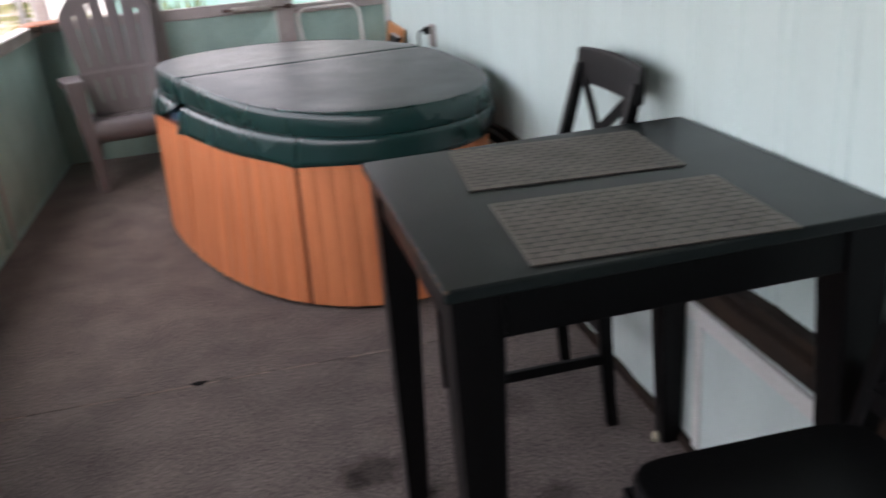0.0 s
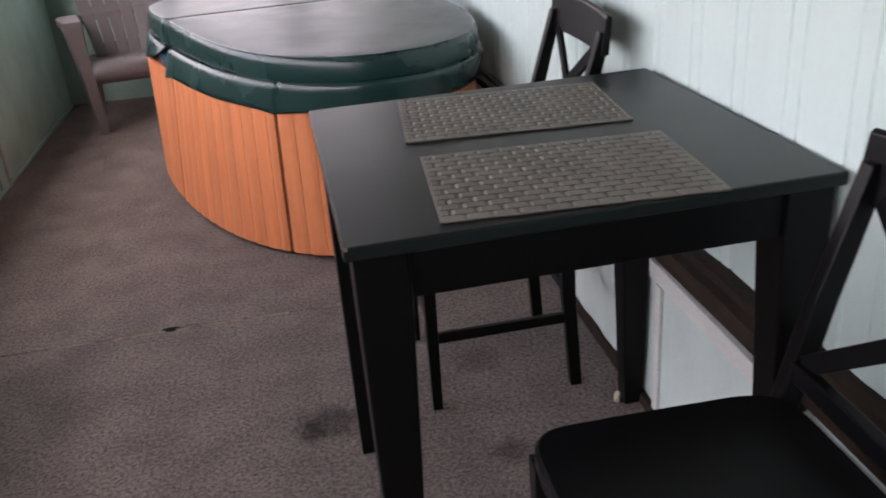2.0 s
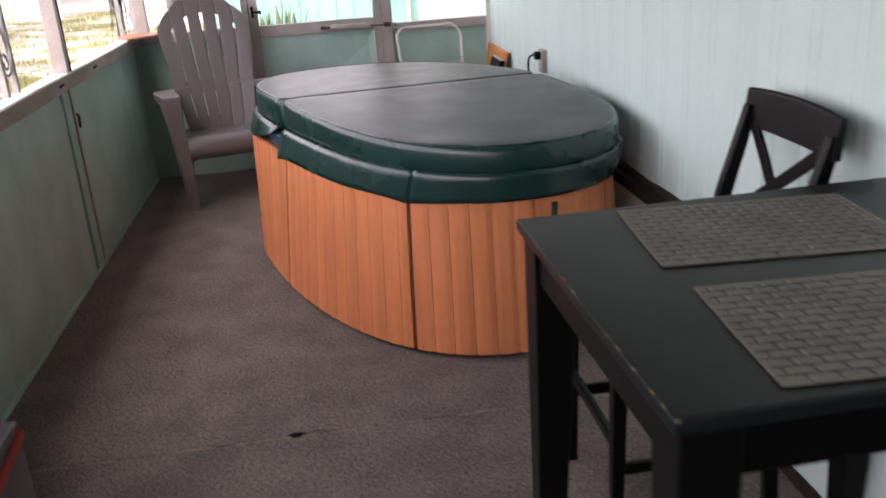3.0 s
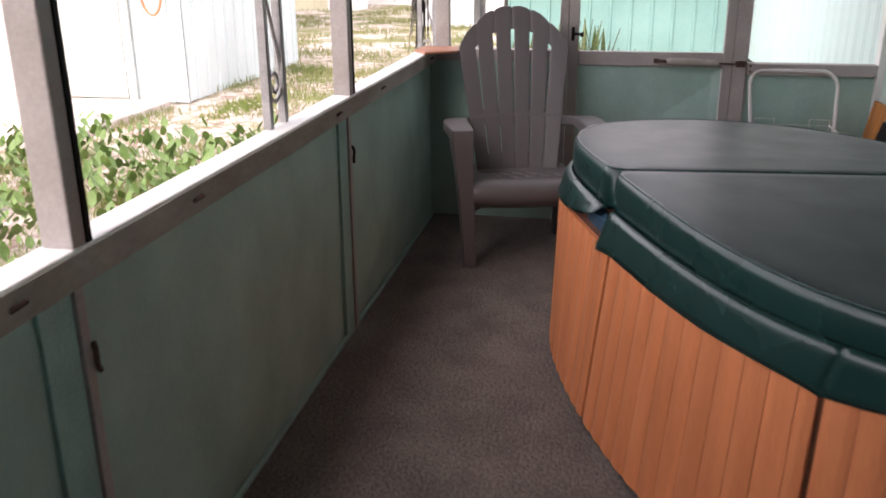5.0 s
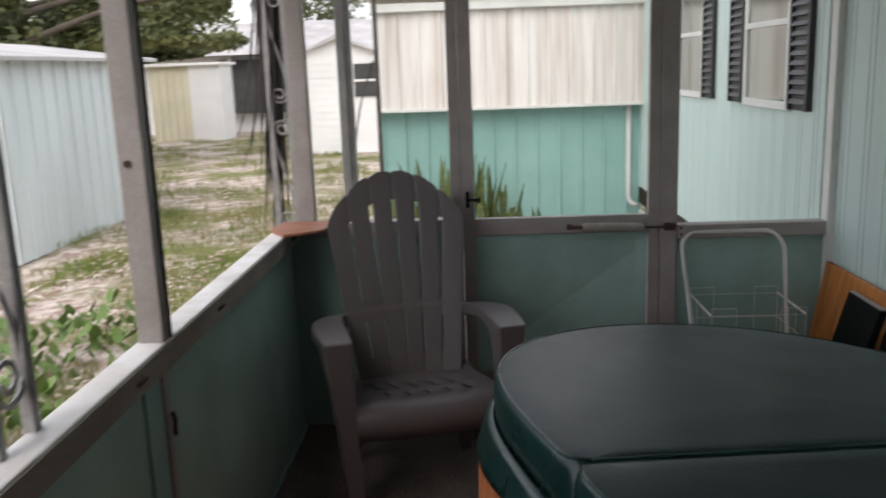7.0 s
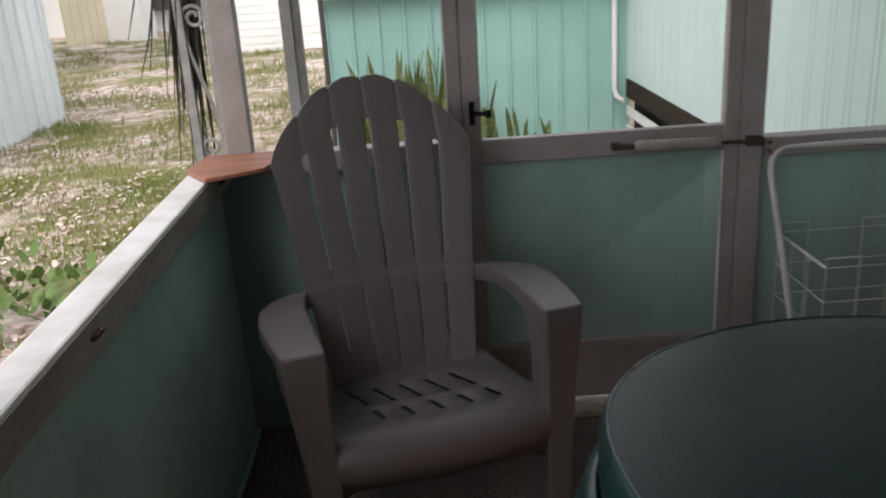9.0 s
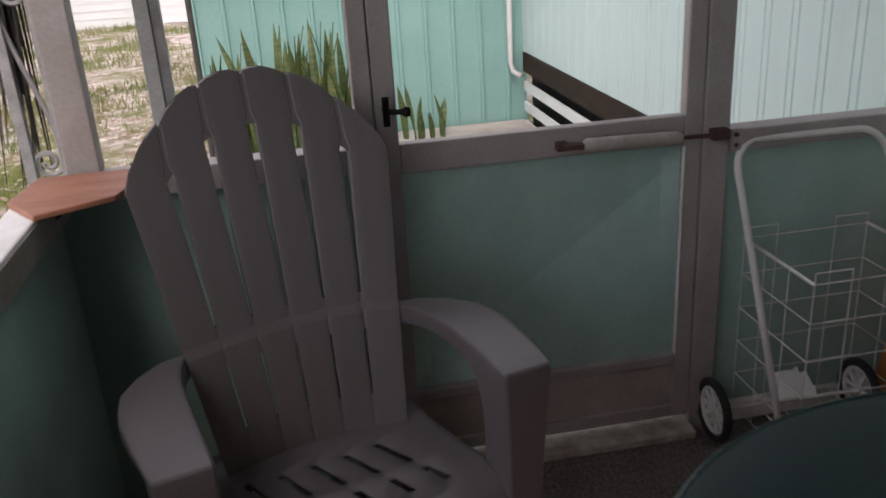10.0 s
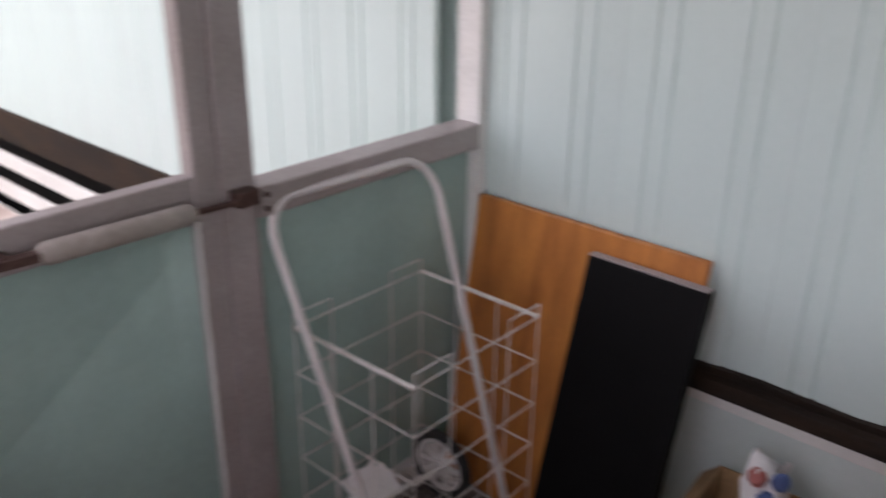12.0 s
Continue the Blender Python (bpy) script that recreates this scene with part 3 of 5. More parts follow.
# red-brown corner shelf on the sill
bm = bmesh.new()
lo = [[(x, y, z) for x, y in ((L + 0.02, 7.30), (-0.80, 7.385), (-0.74, 7.60), (L - 0.04, 7.60), (L - 0.06, 7.42))] for z in (SILL + 0.001, SILL + 0.014)]
loft(bm, lo)
tagged(part("corner_shelf", bm, M_REDWOOD, None, "", 0.003), "red-brown wooden board lying on the corner sill", "board")


def iron_post(name, y0, y1, x, z0, along_x=False):
    """Two square uprights with S-scrolls between them."""
    ob = thing(name, pose(x, y0, z0) if not along_x else pose(x, y0, z0, 0, 0, -90), "grey painted wrought-iron porch post with scrolls", "post")
    w = y1 - y0
    for yy in (0.0, w):
        box_part("upright", (-0.013, 0.013, yy - 0.013, yy + 0.013, 0, 2.35 - z0), M_IRON, ob, "", 0.002)
    zc = 0.33 if z0 > 0 else 0.25
    r1 = w / 2 - 0.006
    while zc < 2.25 - z0:
        bm = bmesh.new()
        half = []
        for k in range(40):
            t = k / 39
            ang = math.pi * (1 - 3.0 * (1 - t))
            rr = r1 * (0.28 + 0.72 * t)
            half.append((w / 2 + rr * math.cos(ang), 0.205 + rr * math.sin(ang)))
        # the long sweep from one upright across to the other
        for k in range(1, 6):
            t = k / 10
            half.append((w / 2 - r1 * math.cos(math.pi * t), 0.205 * (1 - 2 * t)))
        pts = [(0, p, zc + q) for p, q in half] + [(0, w - p, zc - q) for p, q in half[-2::-1]]
        tube(bm, pts, 0.0065, 5)
        part("scroll", bm, M_IRON, ob)
        zc += 0.56
    return ob


iron_post("iron_post", 5.30, 5.425, L - 0.048, SILL)
iron_post("iron_post", 7.80, 7.888, -1.075, GROUND, True)

# ---- furniture ----


def counter_table():
    """Counter-height table of black-stained wood."""
    ob = thing("counter_table", pose(0.588, 3.308, 0, 0, 0, 1.0) @ pose(-0.588, -3.308, 0), "black counter-height square wooden table with worn edges", "table")
    x0, x1, y0, y1, h = 0.588, 1.396, 2.532, 3.308, 0.92
    box_part("tabletop", (x0, x1, y0, y1, h - 0.024, h), M_TABLETOP, ob, "", 0.004)
    a = 0.022
    for d in ((x0 + 0.09, x1 - 0.09, y0 + a, y0 + a + 0.022), (x0 + 0.09, x1 - 0.09, y1 - a - 0.022, y1 - a), (x0 + a, x0 + a + 0.022, y0 + 0.09, y1 - 0.09), (x1 - a - 0.022, x1 - a, y0 + 0.09, y1 - 0.09)):
        box_part("apron", (*d, h - 0.108, h - 0.024), M_BLACKWOOD, ob, "", 0.002)
    for sx, sy in ((0, 0), (1, 0), (0, 1), (1, 1)):
        bm = bmesh.new()
        w0, w1 = 0.085, 0.052
        lo = []
        for z, w in ((0, w1), (h - 0.12, w0), (h - 0.024, w0)):
            xa = x0 + 0.012 if sx == 0 else x1 - 0.012 - w
            ya = y0 + 0.012 if sy == 0 else y1 - 0.012 - w
            lo.append([(xa, ya, z), (xa + w, ya, z), (xa + w, ya + w, z), (xa, ya + w, z)])
        loft(bm, lo)
        part("leg", bm, M_BLACKWOOD, ob, "", 0.004)
    # chips along the worn edges
    rng = random.Random(3)
    for k in range(9):
        bm = bmesh.new()
        yy, ln = rng.uniform(y0 + 0.02, y1 - 0.05), rng.uniform(0.003, 0.011)
        box(bm, x0 - 0.0006, x0 + 0.0012, yy, yy + ln, h - rng.uniform(0.002, 0.004), h + 0.0004)
        part("chip", bm, M_WORN, ob, "bare wood chip")
    bm = bmesh.new()
    box(bm, x0 + 0.0014, x0 + 0.007, y0 - 0.0006, y0 + 0.002, h - 0.005, h + 0.0004)
    part("chip", bm, M_WORN, ob, "bare wood chip")
    return ob


counter_table()


def placemat(m, w=0.455, d=0.315):
    ob = thing("placemat", m, "grey-brown woven vinyl placemat on the black table", "placemat", "placemats on the table")
    box_part("backing", (0, w, 0, d, 0, 0.002), M_WEAVEBASE, ob, "", 0)
    # broad weft strips passing over and under, in a brick pattern
    bm = bmesh.new()
    rows, cols = 14, 11
    for r in range(rows):
        y0 = d * r / rows
        for c in range(cols + 1):
            xa = w * (c - (0.5 if r % 2 else 0)) / cols
            xb = xa + w / cols * 0.93
            xa, xb = max(xa, 0.001), min(xb, w - 0.001)
            if xb - xa < 0.004:
                continue
            hh = 0.0042
            pts = [(xa, 0.0023), (xa + (xb - xa) * 0.13, hh), (xb - (xb - xa) * 0.13, hh - 0.0004), (xb, 0.0023)]
            ya, yb = y0 + 0.0022, y0 + d / rows - 0.0022
            v = [[bm.verts.new((x, yy, z)) for x, z in pts] for yy in (ya, yb)]
            for k in range(3):
                bm.faces.new((v[0][k], v[0][k + 1], v[1][k + 1], v[1][k]))
    tagged(part("weave", bm, M_WEAVE, ob), kind="stuff")
    bm = bmesh.new()
    for a, b in (((0, 0.002), (w, 0.002)), ((0, d - 0.002), (w, d - 0.002)), ((0.002, 0), (0.002, d)), ((w - 0.002, 0), (w - 0.002, d))):
        bar(bm, (a[0], a[1], 0.002), (b[0], b[1], 0.002), 0.004, 0.0035)
    part("hem", bm, M_WEAVE, ob)
    return ob


placemat(pose(0.753, 2.568, 0.9205, 0, 0, -3.8), 0.452, 0.312)
placemat(pose(0.762, 2.975, 0.9205, 0, 0, -4.9), 0.447, 0.305)


def counter_chair():
    """Counter-height chair with a crossed back; it faces along -x, its seat centred on the origin."""
    ob = thing("counter_chair", pose(1.025, 3.590, 0, 0, 0, 0), "black wooden counter-height chair with a crossed back", "chair", "chairs at the counter table")
    w = 0.40
    seat_z = 0.625
    bm = bmesh.new()
    lo = []
    for z, s in ((seat_z - 0.022, 0.985), (seat_z - 0.008, 1.0), (seat_z + 0.012, 1.0), (seat_z + 0.02, 0.975)):
        ring = []
        for k in range(40):
            a = 2 * math.pi * k / 40
            c, sn = math.cos(a), math.sin(a)
            e = 0.28
            px = 0.0 + 0.205 * s * math.copysign(abs(c) ** e, c) - 0.01
            py = (0.215 - 0.012 * (c + 1)) * s * math.copysign(abs(sn) ** e, sn)
            ring.append((px, py, z))
        lo.append(ring)
    loft(bm, lo)
    part("seat", bm, M_BLACKWOOD, ob, smooth=False)
    for sy in (-1, 1):
        bm = bmesh.new()
        lo = []
        for z, t in ((0, 0.028), (seat_z - 0.03, 0.036)):
            xa, ya = -0.215 + 0.01 * z, sy * (0.195 - 0.0)
            lo.append([(xa - t / 2 + 0.02, ya - t / 2, z), (xa + t / 2 + 0.02, ya - t / 2, z), (xa + t / 2 + 0.02, ya + t / 2, z), (xa - t / 2 + 0.02, ya + t / 2, z)])
        loft(bm, lo)
        part("front_leg", bm, M_BLACKWOOD, ob, "", 0.003)
        bm = bmesh.new()
        lo = []
        for z, x, t in ((0, 0.215, 0.03), (0.3, 0.197, 0.034), (0.6, 0.192, 0.036), (0.8, 0.240, 0.034), (1.0, 0.297, 0.028)):
            ya = sy * 0.19
            lo.append([(x - t / 2 - 0.004, ya - 0.014, z), (x + t / 2, ya - 0.014, z), (x + t / 2, ya + 0.014, z), (x - t / 2 - 0.004, ya + 0.014, z)])
        loft(bm, lo)
        part("back_post", bm, M_BLACKWOOD, ob, "", 0.004)
        bm = bmesh.new()
        bar(bm, (-0.18, sy * 0.193, 0.225), (0.195, sy * 0.19, 0.225), 0.018, 0.03)
        part("stretcher", bm, M_BLACKWOOD, ob, "", 0.003)
    for x, z in ((-0.193, 0.29), (0.198, 0.30)):
        bm = bmesh.new()
        bar(bm, (x, -0.185, z), (x, 0.185, z), 0.018, 0.032)
        part("stretcher", bm, M_BLACKWOOD, ob, "", 0.003)
    for x, yy in ((-0.17, None), (0.17, None)):
        box_part("seat_rail", (x - 0.01, x + 0.01, -0.18, 0.18, seat_z - 0.07, seat_z - 0.022), M_BLACKWOOD, ob, "", 0.002)
    # curved top rail
    bm = bmesh.new()
    lo = []
    for k in range(13):
        t = k / 12 * 2 - 1
        yy = 0.212 * t
        bow = 0.014 * (1 - t * t)
        zt = 1.035 + 0.008 * (1 - t * t)
        lo.append([(0.280 + bow, yy, 0.945), (0.292 + bow, yy, zt), (0.300 + bow, yy, zt + 0.006), (0.308 + bow, yy, zt), (0.300 + bow, yy, 0.945)])
    loft(bm, lo)
    part("top_rail", bm, M_BLACKWOOD, ob, "", 0.003)
    # crossed slats
    for s in (-1, 1):
        bm = bmesh.new()
        lo = []
        for k in range(11):
            t = k / 10
            yy = s * (-0.165 + 0.33 * t)
            z = 0.70 + 0.255 * t
            x = 0.211 + 0.078 * t + 0.008 * math.sin(math.pi * t) + (0.004 if s > 0 else -0.004)
            lo.append([(x - 0.006, yy - 0.013, z + 0.010 * s), (x + 0.006, yy - 0.013, z + 0.010 * s), (x + 0.006, yy + 0.013, z - 0.010 * s), (x - 0.006, yy + 0.013, z - 0.010 * s)])
        loft(bm, lo)
        part("cross_slat", bm, M_BLACKWOOD, ob, "", 0.002)
    bm = bmesh.new()
    bar(bm, (0.203, -0.185, 0.685), (0.203, 0.185, 0.685), 0.02, 0.035)
    part("lower_rail", bm, M_BLACKWOOD, ob, "", 0.003)
    return ob


chair = counter_chair()
copy_thing(chair, pose(1.040, 2.200, 0, 0, 0, 0))

# ---- hot tub ----
# the outline, an oval leaning towards the window side: x and y by sine waves
TX = (0.613, 0.5068, 0.5274, -0.0424, -0.0043, 0.0346, 0.0161)
TY = (5.4977, -0.9906, 0.3084, -0.0199, -0.0073, 0.0220, 0.0175)


def near_angle(a, degrees, wide):
    """How near an angle is to a given one, from 0 to 1."""
    d = (math.degrees(a) - degrees + 180) % 360 - 180
    return math.exp(-(d / wide) ** 2)


def tub_point(a, grow, z, dx=0.0, dy=0.0):
    x, y, ux, uy = TX[0], TY[0], 0.0, 0.0
    low = min(1.0, max(0.0, 1 - z / 0.68))
    grow += -0.034 * near_angle(a, 194, 28) + low * (0.032 * near_angle(a, 266, 30) - 0.030 * near_angle(a, 208, 24) - 0.032 * near_angle(a, 345, 28))
    for k in (1, 2, 3):
        c, s = math.cos(k * a), math.sin(k * a)
        x, y = x + TX[2 * k - 1] * c + TX[2 * k] * s, y + TY[2 * k - 1] * c + TY[2 * k] * s
        ux, uy = ux + k * (TX[2 * k] * c - TX[2 * k - 1] * s), uy + k * (TY[2 * k] * c - TY[2 * k - 1] * s)
    n = math.hypot(ux, uy)
    return (min(x + dx + grow * uy / n, R - 0.016), y + dy - grow * ux / n, z)


NA = 240
ANG = [2 * math.pi * k / NA for k in range(NA)]


def angle_of(x, y, dx=0.0, dy=0.0, grow=0.0):
    """Where on the outline a place lies, as its angle."""
    def far(a):
        p = tub_point(a, grow, 0, dx, dy)
        return (p[0] - x) ** 2 + (p[1] - y) ** 2
    return min((2 * math.pi * k / 1440 for k in range(1440)), key=far)


def after(a, b):
    """The angle b, counted on so that it comes next after a."""
    while b <= a:
        b += 2 * math.pi
    while b > a + 2 * math.pi:
        b -= 2 * math.pi
    return b


tub = thing("hot_tub", pose(0, 0, 0), "oval hot tub clad in orange cedar-look panels", "hot tub")
BDX, BDY, BG = -0.03, 0.02, 0.06
TDX, TDY, TG = -0.035, 0.01, 0.02
bm = bmesh.new()
loft(bm, [[tub_point(a, BG - 0.03, 0.0, BDX, BDY) for a in ANG], [tub_point(a, BG - 0.03, 0.03, BDX, BDY) for a in ANG]])
part("base", bm, M_BLACKPLASTIC, tub, "dark base frame")
bm = bmesh.new()
loft(bm, [[tub_point(a, g_, z, dx, dy) for a in ANG] for g_, z, dx, dy in ((BG - 0.02, 0.03, BDX, BDY), (TG - 0.02, 0.60, TDX, TDY), (TG - 0.06, 0.675, TDX, TDY))])
part("shell", bm, M_GROOVE, tub, "dark inner shell")
SEAMS = [angle_of(*p, BDX, BDY, BG) for p in ((-0.05, 5.37), (0.44, 4.55), (1.2, 4.62))]


def wall_strip(bm, a0, a1, proud):
    """A board of the tub's cladding between two angles, rounded at its edges."""
    n = max(2, int((a1 - a0) / 0.02))
    rows = []
    for z, dx, dy, g0 in ((0.018, BDX, BDY, BG), (0.60, TDX, TDY, TG)):
        line = []
        for k in range(n + 1):
            a = a0 + (a1 - a0) * k / n
            e = -0.004 if k in (0, n) else 0.0
            line.append(tub_point(a, g0 + proud + e, z, dx, dy))
        back = [tub_point(a0 + (a1 - a0) * k / n, g0 - 0.018, z, dx, dy) for k in range(n, -1, -1)]
        rows.append(line + back)
    loft(bm, rows)


# boards between the seams, each a piece of its own
for s0, s1 in ((SEAMS[0], SEAMS[1]), (SEAMS[1], SEAMS[2]), (SEAMS[2], SEAMS[0])):
    s1 = after(s0, s1)
    # walk along the outline in even steps of board width
    a, last = s0 + 0.008, s0 + 0.008
    acc = 0.0
    prev = Vector(tub_point(a, BG, 0, BDX, BDY))
    while a < s1 - 0.008:
        a += 0.004
        cur = Vector(tub_point(a, BG, 0, BDX, BDY))
        acc += (cur - prev).length
        prev = cur
        if acc > 0.078 or a >= s1 - 0.008:
            bm = bmesh.new()
            wall_strip(bm, last + 0.0012, min(a, s1 - 0.008) - 0.0012, 0.0)
            part("board", bm, M_CEDAR, tub)
            last, acc = a, 0.0
for s in SEAMS:
    bm = bmesh.new()
    wall_strip(bm, s - 0.0085, s + 0.0085, -0.010)
    part("panel_joint", bm, M_GROOVE, tub, "dark panel joint")

# vinyl cover in two padded halves with a hanging skirt
cover = thing("hot_tub_cover", pose(0, 0, 0), "dark green vinyl hot tub cover, folded seam across", "tub cover")
CT = 0.79
FOLD = (Vector((-0.02, 5.545)), Vector((1.25, 5.65)))
fd = (FOLD[1] - FOLD[0]).normalized()
fn = Vector((-fd.y, fd.x))


COVER_TILT = 0.011


def swell(x, y):
    """The padding is thickest along the fold."""
    d = abs((Vector((x, y)) - FOLD[0]).dot(fn))
    return 0.022 * max(0.0, 1 - d / 0.9)



CORNER = 0.045


def half_loop(side, grow, z, gap):
    """Outline of one half of the cover, its corners at the fold rounded."""
    ends = []
    for sgn in (-1, 1):
        a = min(ANG, key=lambda q: abs((Vector(tub_point(q, grow, z)).xy - FOLD[0]).dot(fn) - side * gap) + (0 if (Vector(tub_point(q, grow, z)).xy - Vector((0.62, 5.6))).dot(fd) * sgn > 0 else 9))
        ends.append((Vector(tub_point(a, grow, z)).xy - FOLD[0]).dot(fd))
    out = []
    for a in ANG:
        p = Vector(tub_point(a, grow, z))
        d = (p.xy - FOLD[0]).dot(fn) * side - gap
        if 0 <= d < CORNER:
            pull = CORNER - math.sqrt(CORNER ** 2 - (CORNER - d) ** 2)
            p = Vector(tub_point(a, grow - pull, z))
            d = (p.xy - FOLD[0]).dot(fn) * side - gap
        if d < 0:
            t = (p.xy - FOLD[0]).dot(fd)
            t = min(max(t, ends[0] + CORNER), ends[1] - CORNER)
            q = FOLD[0] + fd * t + fn * side * gap
            p = Vector((q.x, q.y, z))
        p.z += COVER_TILT * (p.y - 4.45) + swell(p.x, p.y) * max(0.0, (z - 0.69) / 0.1)
        out.append(p)
    return out


for side in (-1, 1):
    bm = bmesh.new()
    lay = [(-0.006, 0.672, 0.010), (0.004, 0.685, 0.008), (0.007, 0.72, 0.007), (0.006, 0.76, 0.007), (0.0, 0.779, 0.008), (-0.010, 0.787, 0.012), (-0.03, 0.789, 0.02)]
    loops = [half_loop(side, g_, z, gp) for g_, z, gp in lay]
    # a crown that rises a little towards the fold
    cx = sum(p.x for p in loops[-1]) / NA
    cy = sum(p.y for p in loops[-1]) / NA
    for f in (0.9, 0.75, 0.6, 0.45, 0.3, 0.15, 0.03):
        loops.append([Vector((cx + (p.x - cx) * f, cy + (p.y - cy) * f, 0.789 + COVER_TILT * (cy + (p.y - cy) * f - 4.45) + swell(cx + (p.x - cx) * f, cy + (p.y - cy) * f) + 0.003 * (1 - f) + 0.0025 * noise.noise((p.x * 4 * f, p.y * 4 * f, side)))) for p in loops[6]])
    side_loops, top_loops = loops[:6], loops[5:]
    loft(bm, side_loops, cap0=True, cap1=False)
    part("cover_side", bm, M_VINYL, cover, "dark green padded edge", smooth=True)
    bm = bmesh.new()
    loft(bm, top_loops, cap0=False, cap1=True)
    part("cover_top", bm, M_VINYLTOP, cover, "sun-faded grey-green vinyl top", smooth=True)
    bm = bmesh.new()
    tube(bm, [p + Vector((0, 0, 0.002)) for p in half_loop(side, -0.008, 0.783, 0.01)], 0.0045, 5, closed=True)
    part("piping", bm, M_VINYL, cover, smooth=True)
# blue foam core peeping out at the end of the fold
e0 = angle_of(-0.02, 5.57)
bm = bmesh.new()
loft(bm, [[tub_point(e0 + t, g_, z, -0.01) for t in (-0.10, -0.05, 0, 0.05, 0.09)] + [tub_point(e0 + t, -0.05, z, -0.02) for t in (0.09, 0, -0.10)] for g_, z in ((0.01, 0.60), (0.03, 0.67))])
part("foam_core", bm, M_FOAM, cover, "dark blue vinyl lining showing at the fold")


def skirt_piece(a0, a1, droop0, droop1, lift0=0.0, lift1=0.0):
    bm = bmesh.new()
    n = max(6, int((a1 - a0) / 0.025))
    rows = []
    prof = [(0.006, 0.700), (0.016, 0.699), (0.024, 0.693), (0.028, 0.682), (0.029, 0.665), (0.030, 0.64), (0.031, 0.618), (0.032, 0.597), (0.027, 0.597), (0.026, 0.618), (0.025, 0.64), (0.024, 0.665), (0.022, 0.678), (0.006, 0.688)]
    for k in range(n + 1):
        t = k / n
        a = a0 + (a1 - a0) * t
        wob = 0.004 * noise.noise((a * 6, 2, 0)) + 0.0015 * noise.noise((a * 17, 5, 0))
        edge = droop0 * max(0, 1 - t * 5) ** 2 + droop1 * max(0, 1 - (1 - t) * 5) ** 2
        lift = lift0 * max(0, 1 - t * 7) ** 2 + lift1 * max(0, 1 - (1 - t) * 7) ** 2
        ring = []
        for g_, z in prof:
            f = (0.698 - z) / 0.125
            ring.append(tub_point(a, g_ + wob * f + 0.02 * f * lift, z - edge * f * 0.1 + lift * f * 0.5, -0.035 * f, 0.01 * f))
        rows.append(ring)
    loft(bm, rows)
    return part("skirt", bm, M_VINYL, cover, "hanging vinyl skirt", smooth=True)


sa, sb = angle_of(-0.02, 5.48), angle_of(0.505, 4.60)
sc = angle_of(1.32, 4.9)
skirt_piece(sa + 0.012, after(sa, sb) + 0.012, 0.3, 0.22, 0.0, 0.0)
skirt_piece(sb + 0.008, after(sb, sc), 0.2, 0.0)
skirt_piece(sc, after(sc, sa) - 0.045, 0.0, 0.0, 0.0, 0.19)
# buckle strap hanging on the front
sst = angle_of(0.985, 4.55)
bm = bmesh.new()
loft(bm, [[tub_point(sst - 0.014, g_, z, -0.06), tub_point(sst + 0.014, g_, z, -0.06), tub_point(sst + 0.014, g_ + 0.006, z, -0.06), tub_point(sst - 0.014, g_ + 0.006, z, -0.06)] for g_, z in ((0.052, 0.585), (0.050, 0.50), (0.053, 0.42))])
part("strap", bm, M_VINYL, cover, "short hanging strap with buckle")


